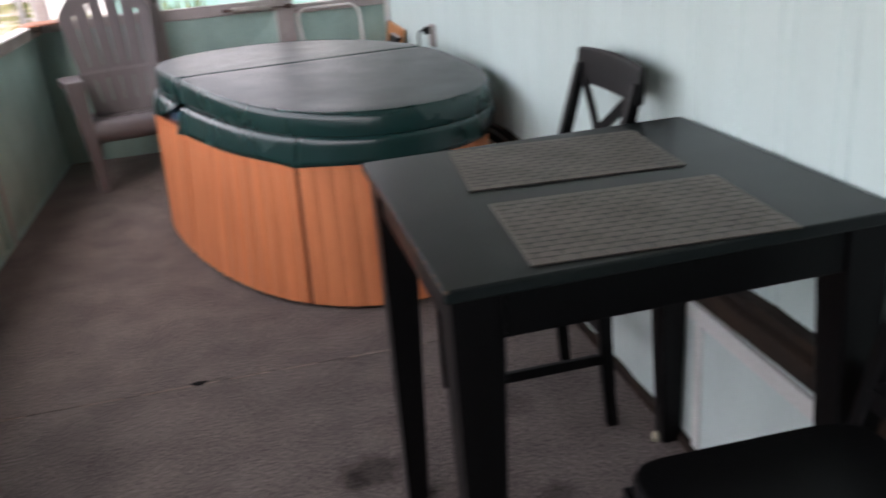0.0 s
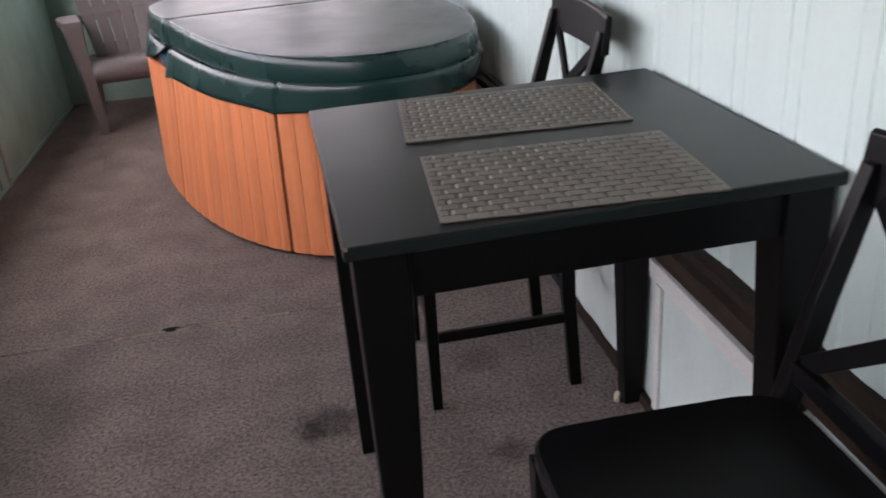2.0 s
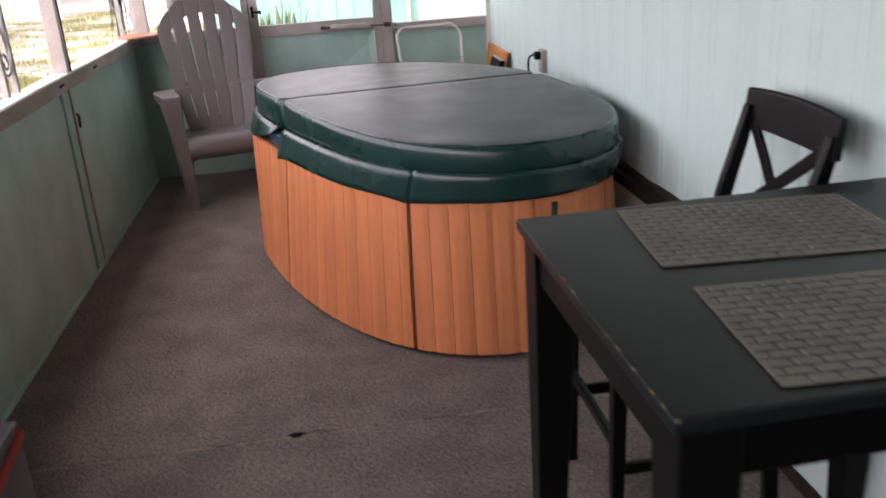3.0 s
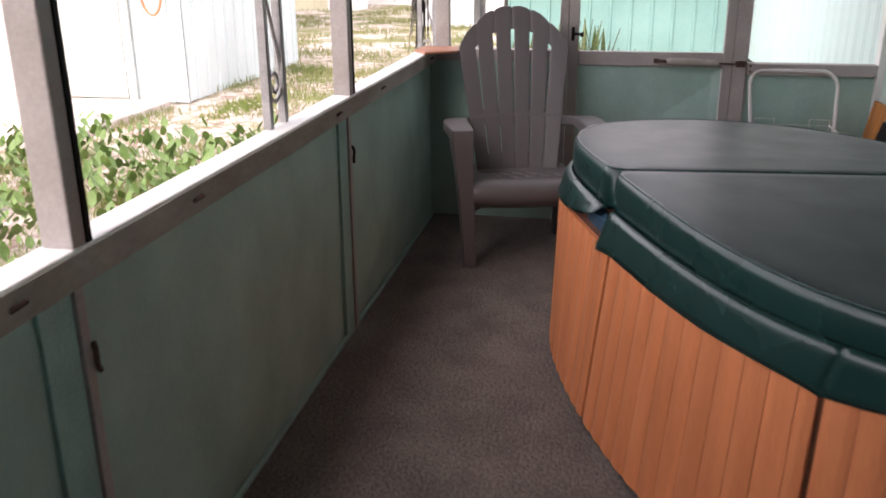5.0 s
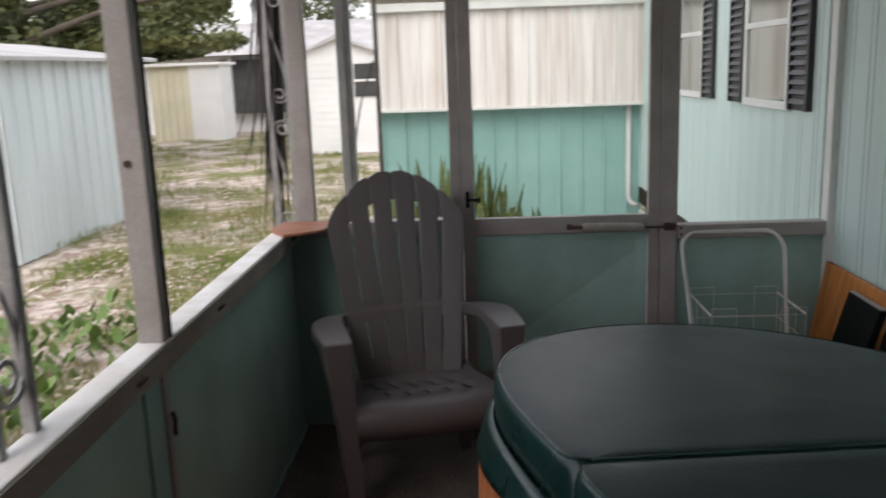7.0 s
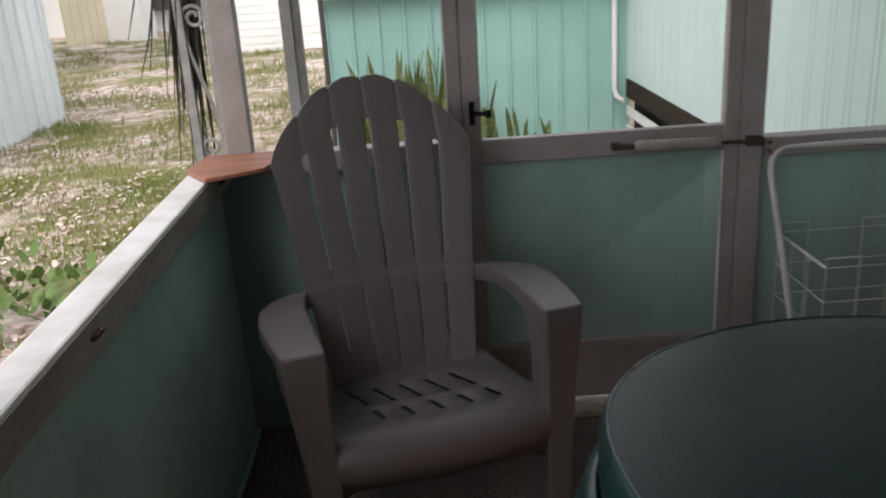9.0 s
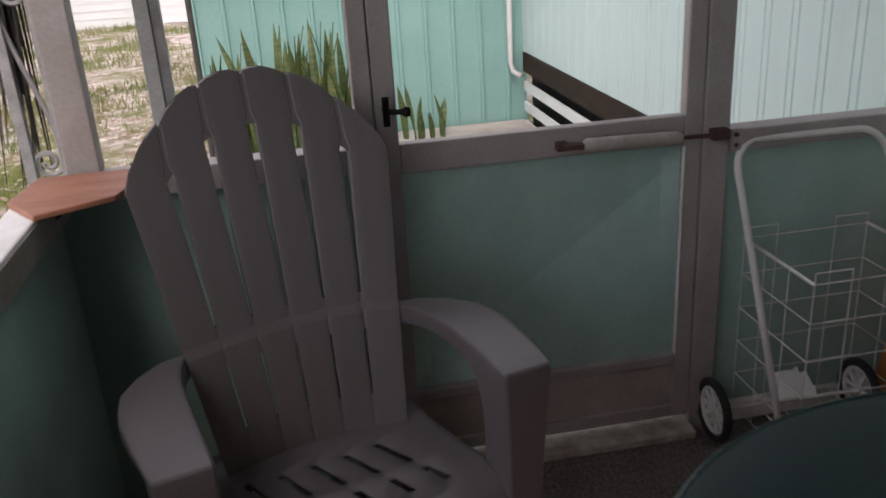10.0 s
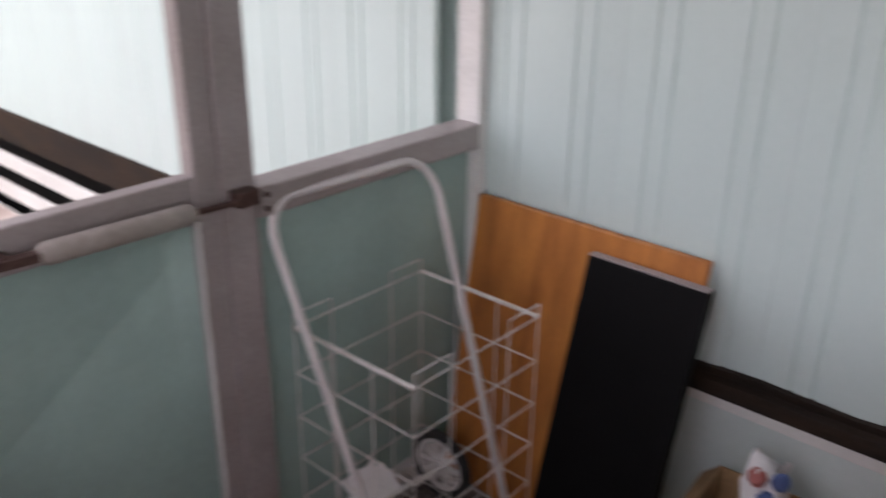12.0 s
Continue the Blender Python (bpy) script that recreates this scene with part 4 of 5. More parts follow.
# ---- resin armchair ----
def resin_armchair():
    ob = thing("armchair", pose(-0.347, 6.878, 0, 0, 0, 15.3), "taupe moulded resin Adirondack armchair with high fan back", "armchair")
    # local: x to the sitter's left as seen from the front, y backwards, z up; front edge at y = 0

    def back_pos(u, z, off=0.0):
        """A place on the curved back: u from -1 to 1 across, z the height."""
        t = (z - 0.36) / 0.84
        half = 0.205 + 0.087 * min(1.0, t * 1.25) - (0.0 if t < 0.8 else 0.02 * (t - 0.8))
        x = u * half
        y = 0.365 + 0.245 * t + 0.045 * (1 - u * u) - 0.02 + off
        return Vector((x, y, z))

    def top_of(u, s):
        return 0.36 + 0.845 * (1.0 - (abs(u) ** 2.3) * 0.235) + 0.007 * (1 - (2 * s - 1) ** 2) - 0.008

    def step(z):
        """The back stands a little proud below the waist."""
        t = min(1.0, max(0.0, (0.668 - z) / 0.02))
        return -0.007 * t * t * (3 - 2 * t)

    n = 6
    # slats, parted by slots that narrow to grooves at the crown, the waist and the foot
    for i in range(n):
        u0, u1 = i / n * 2 - 1, (i + 1) / n * 2 - 1
        bm = bmesh.new()
        rows = []
        cuts = (0, 0.05, 0.2, 0.5, 0.8, 0.95, 1)
        zs = [0.345, 0.44, 0.468, 0.475, 0.54, 0.606, 0.613, 0.64, 0.648, 0.654, 0.66, 0.668, 0.69, 0.70, 0.78, 0.86, 0.92, 0.95]
        for k in range(len(zs) + 9):
            ring = []
            for back in (0, 1):
                for s in (cuts if not back else cuts[::-1]):
                    uc = u0 + (u1 - u0) * s
                    zt = top_of(uc, s)
                    ub = u0 if s < 0.5 else u1
                    crown = top_of(ub, 0) - 0.108 if abs(ub) < 0.99 else top_of((u0 + u1) / 2, 0.5) - 0.125
                    if k < len(zs):
                        zz = min(zs[k], crown - 0.02 + 0.0002 * k)
                    elif k == len(zs):
                        zz = crown - 0.002
                    else:
                        f = (k - len(zs)) / 8
                        zz = crown + 0.006 + (zt - crown - 0.006) * f
                    slot = (0.472 < zz < 0.61) or (0.695 < zz < crown)
                    gap = (0.012 + 0.023 * min(1, max(0, (zz - 0.72) / 0.28)) ** 1.6) if slot else 0.0095
                    u = u0 + (0 if i == 0 else gap) + (u1 - u0 - (0 if i == 0 else gap) - (0 if i == n - 1 else gap)) * s
                    soft = 0.0022 * abs(2 * s - 1) ** 8
                    ring.append(back_pos(u, zz, step(zz) + (0.016 if back else soft)))
            rows.append(ring)
        loft(bm, rows)
        part("back_slat", bm, M_RESIN, ob)
    # web behind the grooves at the crown, the waist and the foot
    for za, zb, follow in ((0, 0, True), (0.613, 0.692, False), (0.345, 0.468, False)):
        bm = bmesh.new()
        rows = []
        for k in range(37):
            u = (k / 36 * 2 - 1) * 0.985
            z0, z1 = za, zb
            if follow:
                z1 = top_of(u, 0) - 0.006
                z0 = z1 - 0.105
            zz = [z0 + (z1 - z0) * q / 4 for q in range(5)]
            rows.append([back_pos(u, q, step(q) + 0.0022) for q in zz] + [back_pos(u, q, step(q) + 0.013) for q in zz[::-1]])
        loft(bm, rows)
        part("back_web", bm, M_RESIN, ob)
    # seat: a scooped sheet with two rows of slots cut through, rolled down at the front
    us = [-0.266, -0.250, -0.22]
    for c in (-0.15, -0.075, 0.0, 0.075, 0.15):
        us += [c - 0.010, c + 0.010]
    us += [0.22, 0.250, 0.266]
    vs = [(-0.034, 0.31), (-0.044, 0.36), (-0.040, 0.395), (-0.018, 0.420), (0.03, 0.430), (0.080, 0.430), (0.150, 0.424), (0.186, 0.419), (0.310, 0.402), (0.345, 0.400), (0.38, 0.402), (0.42, 0.405)]
    bm = bmesh.new()
    gv = {}
    for i, u in enumerate(us):
        for j, (vy, vz) in enumerate(vs):
            skew = -0.28 * (vy - 0.18) if 0.05 < vy < 0.33 else 0
            edge = 0.03 * (abs(u) / 0.245) ** 4
            dip = -0.012 * (1 - (u / 0.245) ** 2)
            wide = 1.0 + 0.10 * max(0, 1 - vy * 6)
            taper = 1.0 - 0.25 * max(0, vy - 0.2)
            gv[i, j] = bm.verts.new(((u * wide * taper) + skew * (1 if abs(u) < 0.2 else 0), vy + edge * (0.6 if j < 4 else 0), vz + dip - edge * (0.3 if j < 5 else 0)))
    for i in range(len(us) - 1):
        for j in range(len(vs) - 1):
            slot = (i % 2 == 1 and 3 <= i <= 11) and j in (5, 7)
            if not slot:
                bm.faces.new((gv[i, j], gv[i + 1, j], gv[i + 1, j + 1], gv[i, j + 1]))
    seat = part("seat", bm, M_RESIN, ob, smooth=True)
    sol = seat.modifiers.new("thick", "SOLIDIFY")
    sol.thickness, sol.offset = 0.012, -1
    # curved skirt that joins seat and back
    bm = bmesh.new()
    rows = []
    for k in range(13):
        u = k / 12 * 2 - 1
        x = u * 0.236
        rows.append([(x, 0.36, 0.375), (x, 0.395 + 0.02 * (1 - u * u), 0.388), (x, 0.405 + 0.03 * (1 - u * u), 0.404), (x, 0.43 + 0.03 * (1 - u * u), 0.404), (x, 0.43 + 0.03 * (1 - u * u), 0.36)])
    loft(bm, rows)
    part("seat_skirt", bm, M_RESIN, ob, smooth=True)
    # arched apron below the seat front
    bm = bmesh.new()
    rows = []
    for k in range(17):
        u = k / 16 * 2 - 1
        zb = 0.255 + 0.085 * (1 - u * u) ** 0.6
        fwd = -0.030 + 0.014 * u ** 4
        rows.append([(u * 0.285, fwd + 0.008, zb), (u * 0.285, fwd - 0.006, 0.36), (u * 0.285, fwd + 0.012, 0.39), (u * 0.285, fwd + 0.026, zb)])
    loft(bm, rows)
    part("apron", bm, M_RESIN, ob, smooth=True)
    for s in (-1, 1):
        # paddle arm that turns down into the front leg in one moulded sweep:
        # outer and inner line of the sweep (y, z), and its inner and outer side
        sweep = [((0.480, 0.640), (0.475, 0.590), 0.225, 0.262), ((0.44, 0.655), (0.435, 0.607), 0.240, 0.300), ((0.38, 0.667), (0.375, 0.622), 0.256, 0.348), ((0.31, 0.675), (0.30, 0.634), 0.267, 0.386), ((0.25, 0.679), (0.25, 0.637), 0.270, 0.396), ((0.20, 0.681), (0.205, 0.637), 0.271, 0.399), ((0.10, 0.683), (0.150, 0.634), 0.270, 0.392),
                 ((0.03, 0.681), (0.122, 0.626), 0.269, 0.383), ((-0.006, 0.680), (0.104, 0.612), 0.268, 0.378), ((-0.012, 0.6785), (0.097, 0.600), 0.268, 0.377), ((-0.016, 0.674), (0.092, 0.590), 0.268, 0.377), ((-0.017, 0.668), (0.089, 0.578), 0.268, 0.376), ((-0.017, 0.635), (0.087, 0.560), 0.269, 0.374)]
        legs = [((-0.017, 0.54), (0.085, 0.51), 0.272, 0.364), ((-0.019, 0.46), (0.083, 0.44), 0.272, 0.355), ((-0.026, 0.34), (0.078, 0.33), 0.268, 0.343), ((-0.036, 0.16), (0.058, 0.16), 0.262, 0.328), ((-0.045, 0.0), (0.035, 0.0), 0.264, 0.318)]
        for name, line, c0, c1 in (("arm", sweep + legs[:1], True, False), ("front_leg", legs, False, True)):
            bm = bmesh.new()
            rows = []
            for po, pi, a, b2 in line:
                ring = []
                for fx, ft in ((0, 0.06), (0, 0.12), (0, 0.74), (0.008, 0.87), (0.03, 0.96), (0.07, 1.0), (0.13, 1.0), (0.5, 1.0), (0.87, 1.0), (0.93, 1.0), (0.97, 0.96), (0.992, 0.87), (1, 0.74), (1, 0.12), (1, 0.06), (0.97, 0.0), (0.92, 0.0), (0.5, 0.0), (0.08, 0.0), (0.03, 0.0)):
                    ring.append((s * (a + (b2 - a) * fx), pi[0] + (po[0] - pi[0]) * ft, pi[1] + (po[1] - pi[1]) * ft))
                rows.append(ring)
            loft(bm, rows, cap0=c0, cap1=c1)
            part(name, bm, M_RESIN, ob, smooth=True).data.set_sharp_from_angle(angle=radians(24))
        # rear leg
        bm = bmesh.new()
        rows = []
        for z, y0, y1, x in ((0.0, 0.43, 0.50, 0.245), (0.2, 0.37, 0.45, 0.24), (0.36, 0.33, 0.44, 0.235)):
            rows.append([(s * (x - 0.022), y0, z), (s * (x + 0.022), y0, z), (s * (x + 0.022), y1, z), (s * (x - 0.022), y1, z)])
        loft(bm, rows)
        part("rear_leg", bm, M_RESIN, ob, "", 0.006)
        # side rail under the seat
        bm = bmesh.new()
        bar(bm, (s * 0.262, 0.03, 0.355), (s * 0.238, 0.42, 0.33), 0.022, 0.07)
        part("side_rail", bm, M_RESIN, ob, "", 0.004)
    return ob


resin_armchair()


# ---- shopping cart in the corner ----
def shopping_cart():
    ob = thing("shopping_cart", pose(0, 0, 0), "folding white wire shopping cart with two spoked wheels", "cart")
    tl, tr = Vector((0.735, 7.60, 0.80)), Vector((1.165, 7.575, 0.80))
    bl, br = Vector((0.795, 7.34, 0.02)), Vector((1.13, 7.30, 0.02))
    bm = bmesh.new()
    up = (tl - bl).normalized()
    right = (tr - tl)
    pts = [bl, bl + (tl - bl) * 0.5, tl]
    for k in range(1, 8):
        a = math.pi / 2 * k / 8
        pts.append(tl + right * 0.17 * (1 - math.cos(a)) + up * 0.085 * math.sin(a))
    for k in range(8, 0, -1):
        a = math.pi / 2 * k / 8
        pts.append(tr - right * 0.17 * (1 - math.cos(a)) + up * 0.085 * math.sin(a))
    pts += [tr, br + (tr - br) * 0.5, br]
    tube(bm, pts, 0.0095, 10)
    part("handle_frame", bm, M_WHITEPLASTIC, ob, "white coated tube handle", smooth=True)
    # wire basket
    x0, x1, y0, y1, z0, z1 = 0.782, 1.160, 7.285, 7.622, 0.06, 0.595

    def wire(a, b, r=0.0017, name="wire"):
        bm = bmesh.new()
        tube(bm, [a, b], r, 5)
        part(name, bm, M_WIRE, ob)
    for a, b in (((x0, y0), (x1, y0)), ((x1, y0), (x1, y1)), ((x1, y1), (x0, y1)), ((x0, y1), (x0, y0))):
        for k in range(6):
            z = z0 + (z1 - z0) * k / 5
            thick = 0.005 if (k == 5 and a[0] == b[0]) else 0.0017
            wire((*a, z), (*b, z), thick)
    for x in (x0, x0 + 0.1, x1 - 0.1, x1):
        for yy in (y0, y1):
            wire((x, yy, z0), (x, yy, z1 + 0.03))
    for yy in (y0 + 0.11, y1 - 0.11):
        for x in (x0, x1):
            wire((x, yy, z0), (x, yy, z1))
    for xa, xb in ((x0, x0 + 0.1), (x1 - 0.1, x1)):
        for yy in (y0, y1):
            wire((xa, yy, z1 + 0.03), (xb, yy, z1 + 0.03))
    for k in range(1, 6):
        x = x0 + (x1 - x0) * k / 6
        wire((x, y0, z0), (x, y1, z0))
    for k in range(1, 5):
        yy = y0 + (y1 - y0) * k / 5
        wire((x0, yy, z0), (x1, yy, z0))
    bm = bmesh.new()
    tube(bm, [(0.66, 7.545, 0.098), (1.16, 7.535, 0.098)], 0.005, 8)
    part("axle", bm, M_WIRE, ob)
    for wx, wy in ((0.683, 7.548), (1.14, 7.537)):
        wheel = new("wheel")
        wheel.parent, wheel.location = ob, (wx, wy, 0.098)
        bm = bmesh.new()
        tube(bm, [(0, 0.084 * math.cos(a), 0.084 * math.sin(a)) for a in [2 * math.pi * k / 28 for k in range(28)]], 0.0135, 8, closed=True)
        part("tyre", bm, M_RUBBER, wheel, "black rubber tyre", smooth=True)
        bm = bmesh.new()
        tube(bm, [(0, 0.068 * math.cos(a), 0.068 * math.sin(a)) for a in [2 * math.pi * k / 28 for k in range(28)]], 0.007, 6, closed=True)
        for k in range(10):
            a = 2 * math.pi * k / 10
            bar(bm, (0, 0.012 * math.cos(a), 0.012 * math.sin(a)), (0, 0.066 * math.cos(a), 0.066 * math.sin(a)), 0.011, 0.008, up=(1, 0, 0))
        tube(bm, [(-0.014, 0, 0), (0.014, 0, 0)], 0.017, 12)
        part("rim", bm, M_WHITEPLASTIC, wheel, "white spoked rim")
    return ob


shopping_cart()
# crumpled paper in the basket
bm = bmesh.new()
g = {}
for a in range(7):
    for b in range(6):
        u, v = a / 6 - 0.5, b / 5 - 0.5
        g[a, b] = bm.verts.new((0.95 + 0.115 * u + 0.012 * noise.noise((a, b, 1)), 7.585 + 0.085 * v + 0.010 * noise.noise((a * 0.8, b * 0.7, 4)), 0.118 + 0.055 * v + 0.02 * u + 0.012 * noise.noise((a * 0.9, b, 9))))
for a in range(6):
    for b in range(5):
        if not (a == 5 and b == 4) and not (a == 0 and b == 0):
            bm.faces.new((g[a, b], g[a + 1, b], g[a + 1, b + 1], g[a, b + 1]))
tagged(part("paper_scrap", bm, M_PAPER, None, "", smooth=True), "crumpled white paper scrap leaning on the foot rail", "paper")

# boards leaning on the house wall
bm = bmesh.new()
loft(bm, [[(1.235, 7.615, 0.0), (1.195, 7.02, 0.0), (1.213, 7.02, 0.0), (1.253, 7.615, 0.0)], [(1.36, 7.615, 0.735), (1.358, 7.015, 0.735), (1.376, 7.015, 0.735), (1.378, 7.615, 0.735)]])
tagged(part("plywood_sheet", bm, M_PLY, None, "", 0.003), "varnished orange-brown plywood sheet leaning on the wall", "board")
bp_ = thing("black_board", pose(0, 0, 0), "black board with a silver top edge leaning on plywood", "board")
bm = bmesh.new()
loft(bm, [[(1.125, 7.27, 0.0), (1.115, 6.99, 0.0), (1.145, 6.99, 0.0), (1.155, 7.27, 0.0)], [(1.315, 7.27, 0.69), (1.312, 6.99, 0.69), (1.342, 6.99, 0.69), (1.345, 7.27, 0.69)]])
part("panel", bm, M_BLACKPLASTIC, bp_, "", 0.002)
bm = bmesh.new()
bar(bm, (1.328, 7.268, 0.6925), (1.326, 6.992, 0.6925), 0.02, 0.004)
part("edge_strip", bm, M_ALU, bp_, "thin silver edge strip")

# outlet with a black plug on the house wall
ol = thing("wall_outlet", pose(R, 6.2, 0.79), "grey wall outlet box with a black plug", "outlet")
box_part("cover_plate", (-0.018, 0.012, -0.04, 0.04, -0.06, 0.06), M_ALU, ol, "", 0.004)
bm = bmesh.new()
tube(bm, smooth_line([(-0.02, 0.0, 0.03), (-0.06, 0.01, 0.032), (-0.075, 0.03, 0.0), (-0.07, 0.05, -0.1), (-0.06, 0.08, -0.3), (-0.05, 0.1, -0.75)]), 0.006, 6)
part("power_cord", bm, M_BLACKPLASTIC, ol, "black power cord", smooth=True)
box_part("plug", (-0.05, -0.018, -0.02, 0.02, 0.01, 0.05), M_BLACKPLASTIC, ol, "black plug", 0.005)

# small pale scrap at the foot of the wall
bm = bmesh.new()
tube(bm, [(1.315, 3.275, 0.006), (1.33, 3.30, 0.009)], [0.008, 0.012], 6)
tagged(part("yellow_scrap", bm, M_CREAM), "small yellowish scrap lying by the wall", "litter")

# cardboard box with a printed bag
cb = thing("cardboard_box", pose(1.255, 6.80, 0, 0, 0, 4), "open brown cardboard box by the wall", "box")
for d in ((-0.11, -0.104, -0.12, 0.12), (0.104, 0.11, -0.12, 0.12), (-0.104, 0.104, -0.12, -0.114), (-0.104, 0.104, 0.114, 0.12)):
    box_part("side", (*d, 0.0, 0.29), M_CARD, cb, "", 0.001)
box_part("bottom", (-0.104, 0.104, -0.114, 0.114, 0.002, 0.006), M_CARD, cb, "", 0)
bm = bmesh.new()
bar(bm, (0.0, 0.118, 0.29), (0.0, 0.15, 0.26), 0.2, 0.005)
part("flap", bm, M_CARD, cb)
bag = thing("printed_bag", pose(1.27, 6.80, 0.007), "crumpled white printed plastic bag in the cardboard box", "bag")
bm = bmesh.new()
rows = []
for k in range(13):
    f = k / 12
    r = 0.055 * (1 - 0.35 * f * f)
    rows.append([(r * math.cos(a) * (1 + 0.55 * noise.noise((2 * math.cos(a), 2 * math.sin(a), f * 6))), r * math.sin(a) * (1 + 0.55 * noise.noise((2 * math.cos(a) + 5, 2 * math.sin(a), f * 6))), 0.40 * f + f * 0.05 * noise.noise((1.5 * math.cos(a), 1.5 * math.sin(a), 6))) for a in [2 * math.pi * q / 22 for q in range(22)]])
loft(bm, rows)
part("bag_body", bm, M_PAPER, bag, smooth=True)
for mm, z, aa in ((M_PRINT, 0.385, 2.9), (M_PRINTBLUE, 0.34, 3.5), (M_PRINT, 0.30, 3.0), (M_PRINTBLUE, 0.385, 4.1)):
    bm = bmesh.new()
    cx, cy = 0.046 * math.cos(aa), 0.046 * math.sin(aa)
    tube(bm, [(cx * 0.7, cy * 0.7, z), (cx * 0.95, cy * 0.95, z), (cx * 1.03, cy * 1.03, z + 0.003)], [0.02, 0.019, 0.012], 7)
    part("print_patch", bm, mm, bag)

# cabinet and tool box on the window side
cab = thing("black_cabinet", pose(0, 0, 0), "black wooden cabinet, its top painted pale with reflected sky", "cabinet")
cx0, cx1, cy0, cy1, ch = L + 0.02, -0.590, 2.72, 3.412, 0.9
# top board, coloured as if it mirrored the bright sky
box_part("cabinet_top", (cx0 - 0.005, cx1, cy0, cy1, ch - 0.018, ch), M_CABTOP, cab, "top with the sky's pinkish reflection in its colour", 0.003)
for d in ((cx1 - 0.022, cx1 - 0.019, cy0 + 0.01, cy1 - 0.019), (cx0, cx1 - 0.022, cy1 - 0.022, cy1 - 0.019)):
    box_part("inlay", (*d, ch - 0.001, ch + 0.0006), M_GREYBOX, cab, "thin dark inlay line", 0)
bm = bmesh.new()
prof = [(0.0, ch - 0.019), (0.0, ch - 0.035), (-0.012, ch - 0.045), (-0.016, ch - 0.06), (-0.03, ch - 0.068)]
loft(bm, [[(cx0, cy0, z), (cx1 + d, cy0, z), (cx1 + d, cy1 + d, z), (cx0, cy1 + d, z)] for d, z in prof])
part("moulding", bm, M_BLACKWOOD, cab)
box_part("body", (cx0, cx1 - 0.03, cy0 + 0.0, cy1 - 0.03, 0.06, ch - 0.068), M_BLACKWOOD, cab, "", 0.003)
box_part("plinth", (cx0, cx1 - 0.02, cy0, cy1 - 0.02, 0.0, 0.06), M_BLACKWOOD, cab, "", 0.003)
for k in range(2):
    ya = cy0 + 0.02 + k * 0.325
    dr = box_part("door", (cx1 - 0.03, cx1 - 0.014, ya, ya + 0.29, 0.09, ch - 0.09), M_BLACKWOOD, cab, "", 0.003)
    bm = bmesh.new()
    tube(bm, [(cx1 - 0.014, ya + (0.26 if k == 0 else 0.03), 0.5), (cx1 + 0.006, ya + (0.26 if k == 0 else 0.03), 0.5)], 0.012, 10)
    part("knob", bm, M_BLACKPLASTIC, dr)
tb = thing("tool_box", pose(0, 0, 0), "grey-black plastic tool box with red handle and trim", "tool box")
box_part("body", (-0.940, -0.690, 3.48, 3.885, 0.0, 0.235), M_GREYBOX, tb, "", 0.012)
lid = box_part("lid", (-0.952, -0.690, 3.47, 3.895, 0.238, 0.300), M_LID, tb, "dark grey lid", 0.014)
# raised ribs and a recessed grip on the lid
for ya, yb in ((3.52, 3.60), (3.66, 3.74)):
    bm = bmesh.new()
    tube(bm, smooth_line([(-0.90, ya, 0.302), (-0.84, yb, 0.304), (-0.76, yb, 0.303), (-0.73, yb + 0.02, 0.301)]), 0.007, 6)
    part("lid_rib", bm, M_BLACKPLASTIC, lid, "black curved rib", smooth=True)
bm = bmesh.new()
bar(bm, (-0.686, 3.49, 0.20), (-0.686, 3.885, 0.262), 0.010, 0.030)
part("red_trim", bm, M_RED, tb, "red plastic trim", 0.003)
bm = bmesh.new()
bar(bm, (-0.945, 3.900, 0.296), (-0.74, 3.900, 0.296), 0.012, 0.014)
part("red_trim", bm, M_RED, tb, "red plastic trim", 0.003)
# folded-up handle: two flat arms meeting in a blunt peak
bm = bmesh.new()
for a, b in (((-0.800, 3.900, 0.295), (-0.868, 3.905, 0.412)), ((-0.868, 3.905, 0.412), (-0.895, 3.905, 0.412)), ((-0.895, 3.905, 0.412), (-0.948, 3.900, 0.295))):
    bar(bm, a, b, 0.016, 0.024, up=(0, 1, 0))
part("handle", bm, M_RED, tb, "red plastic carrying handle", 0.003)

# ---- outside ----
bm = bmesh.new()
ng = 60
gv = {}
for a in range(ng + 1):
    for b in range(ng + 1):
        s = lambda k: math.copysign(abs(k) ** 3, k)
        x, yy = -3 + 420 * s(a / ng * 2 - 1), 10 + 420 * s(b / ng * 2 - 1)
        near = max(0, 1 - math.hypot(x + 4, yy - 12) / 25)
        inside = x > L - 0.3 and x < 3 and yy < 13
        z = GROUND + (0 if inside else 0.06 * near * noise.noise((x * 0.5, yy * 0.5, 0)))
        gv[a, b] = bm.verts.new((x, yy, z))
for a in range(ng):
    for b in range(ng):
        bm.faces.new((gv[a, b], gv[a + 1, b], gv[a + 1, b + 1], gv[a, b + 1]))
structure("ground", bm, M_GROUND, "sandy yard with patchy grass and weeds", "ground")
structure("patio_slab", (-0.45, R - 0.01, END + 0.08, 12.1, GROUND - 0.1, -0.09), M_CONCRETE, "pale stained concrete slab outside the door", "slab", 0.01)
structure("driveway", (-9.5, -4.9, 9.6, 11.95, GROUND - 0.1, GROUND + 0.07), M_CONCRETE, "pale concrete pad before the shed", "pad", 0.02)
# soffit of the house roof past the porch, and the house behind
structure("house_eave", (R - 0.25, R + 3.5, END + 0.36, 12.4, TOP + 0.75, TOP + 0.85), M_WHITEPAINT, "white eave of the house", "eave", 0.01)

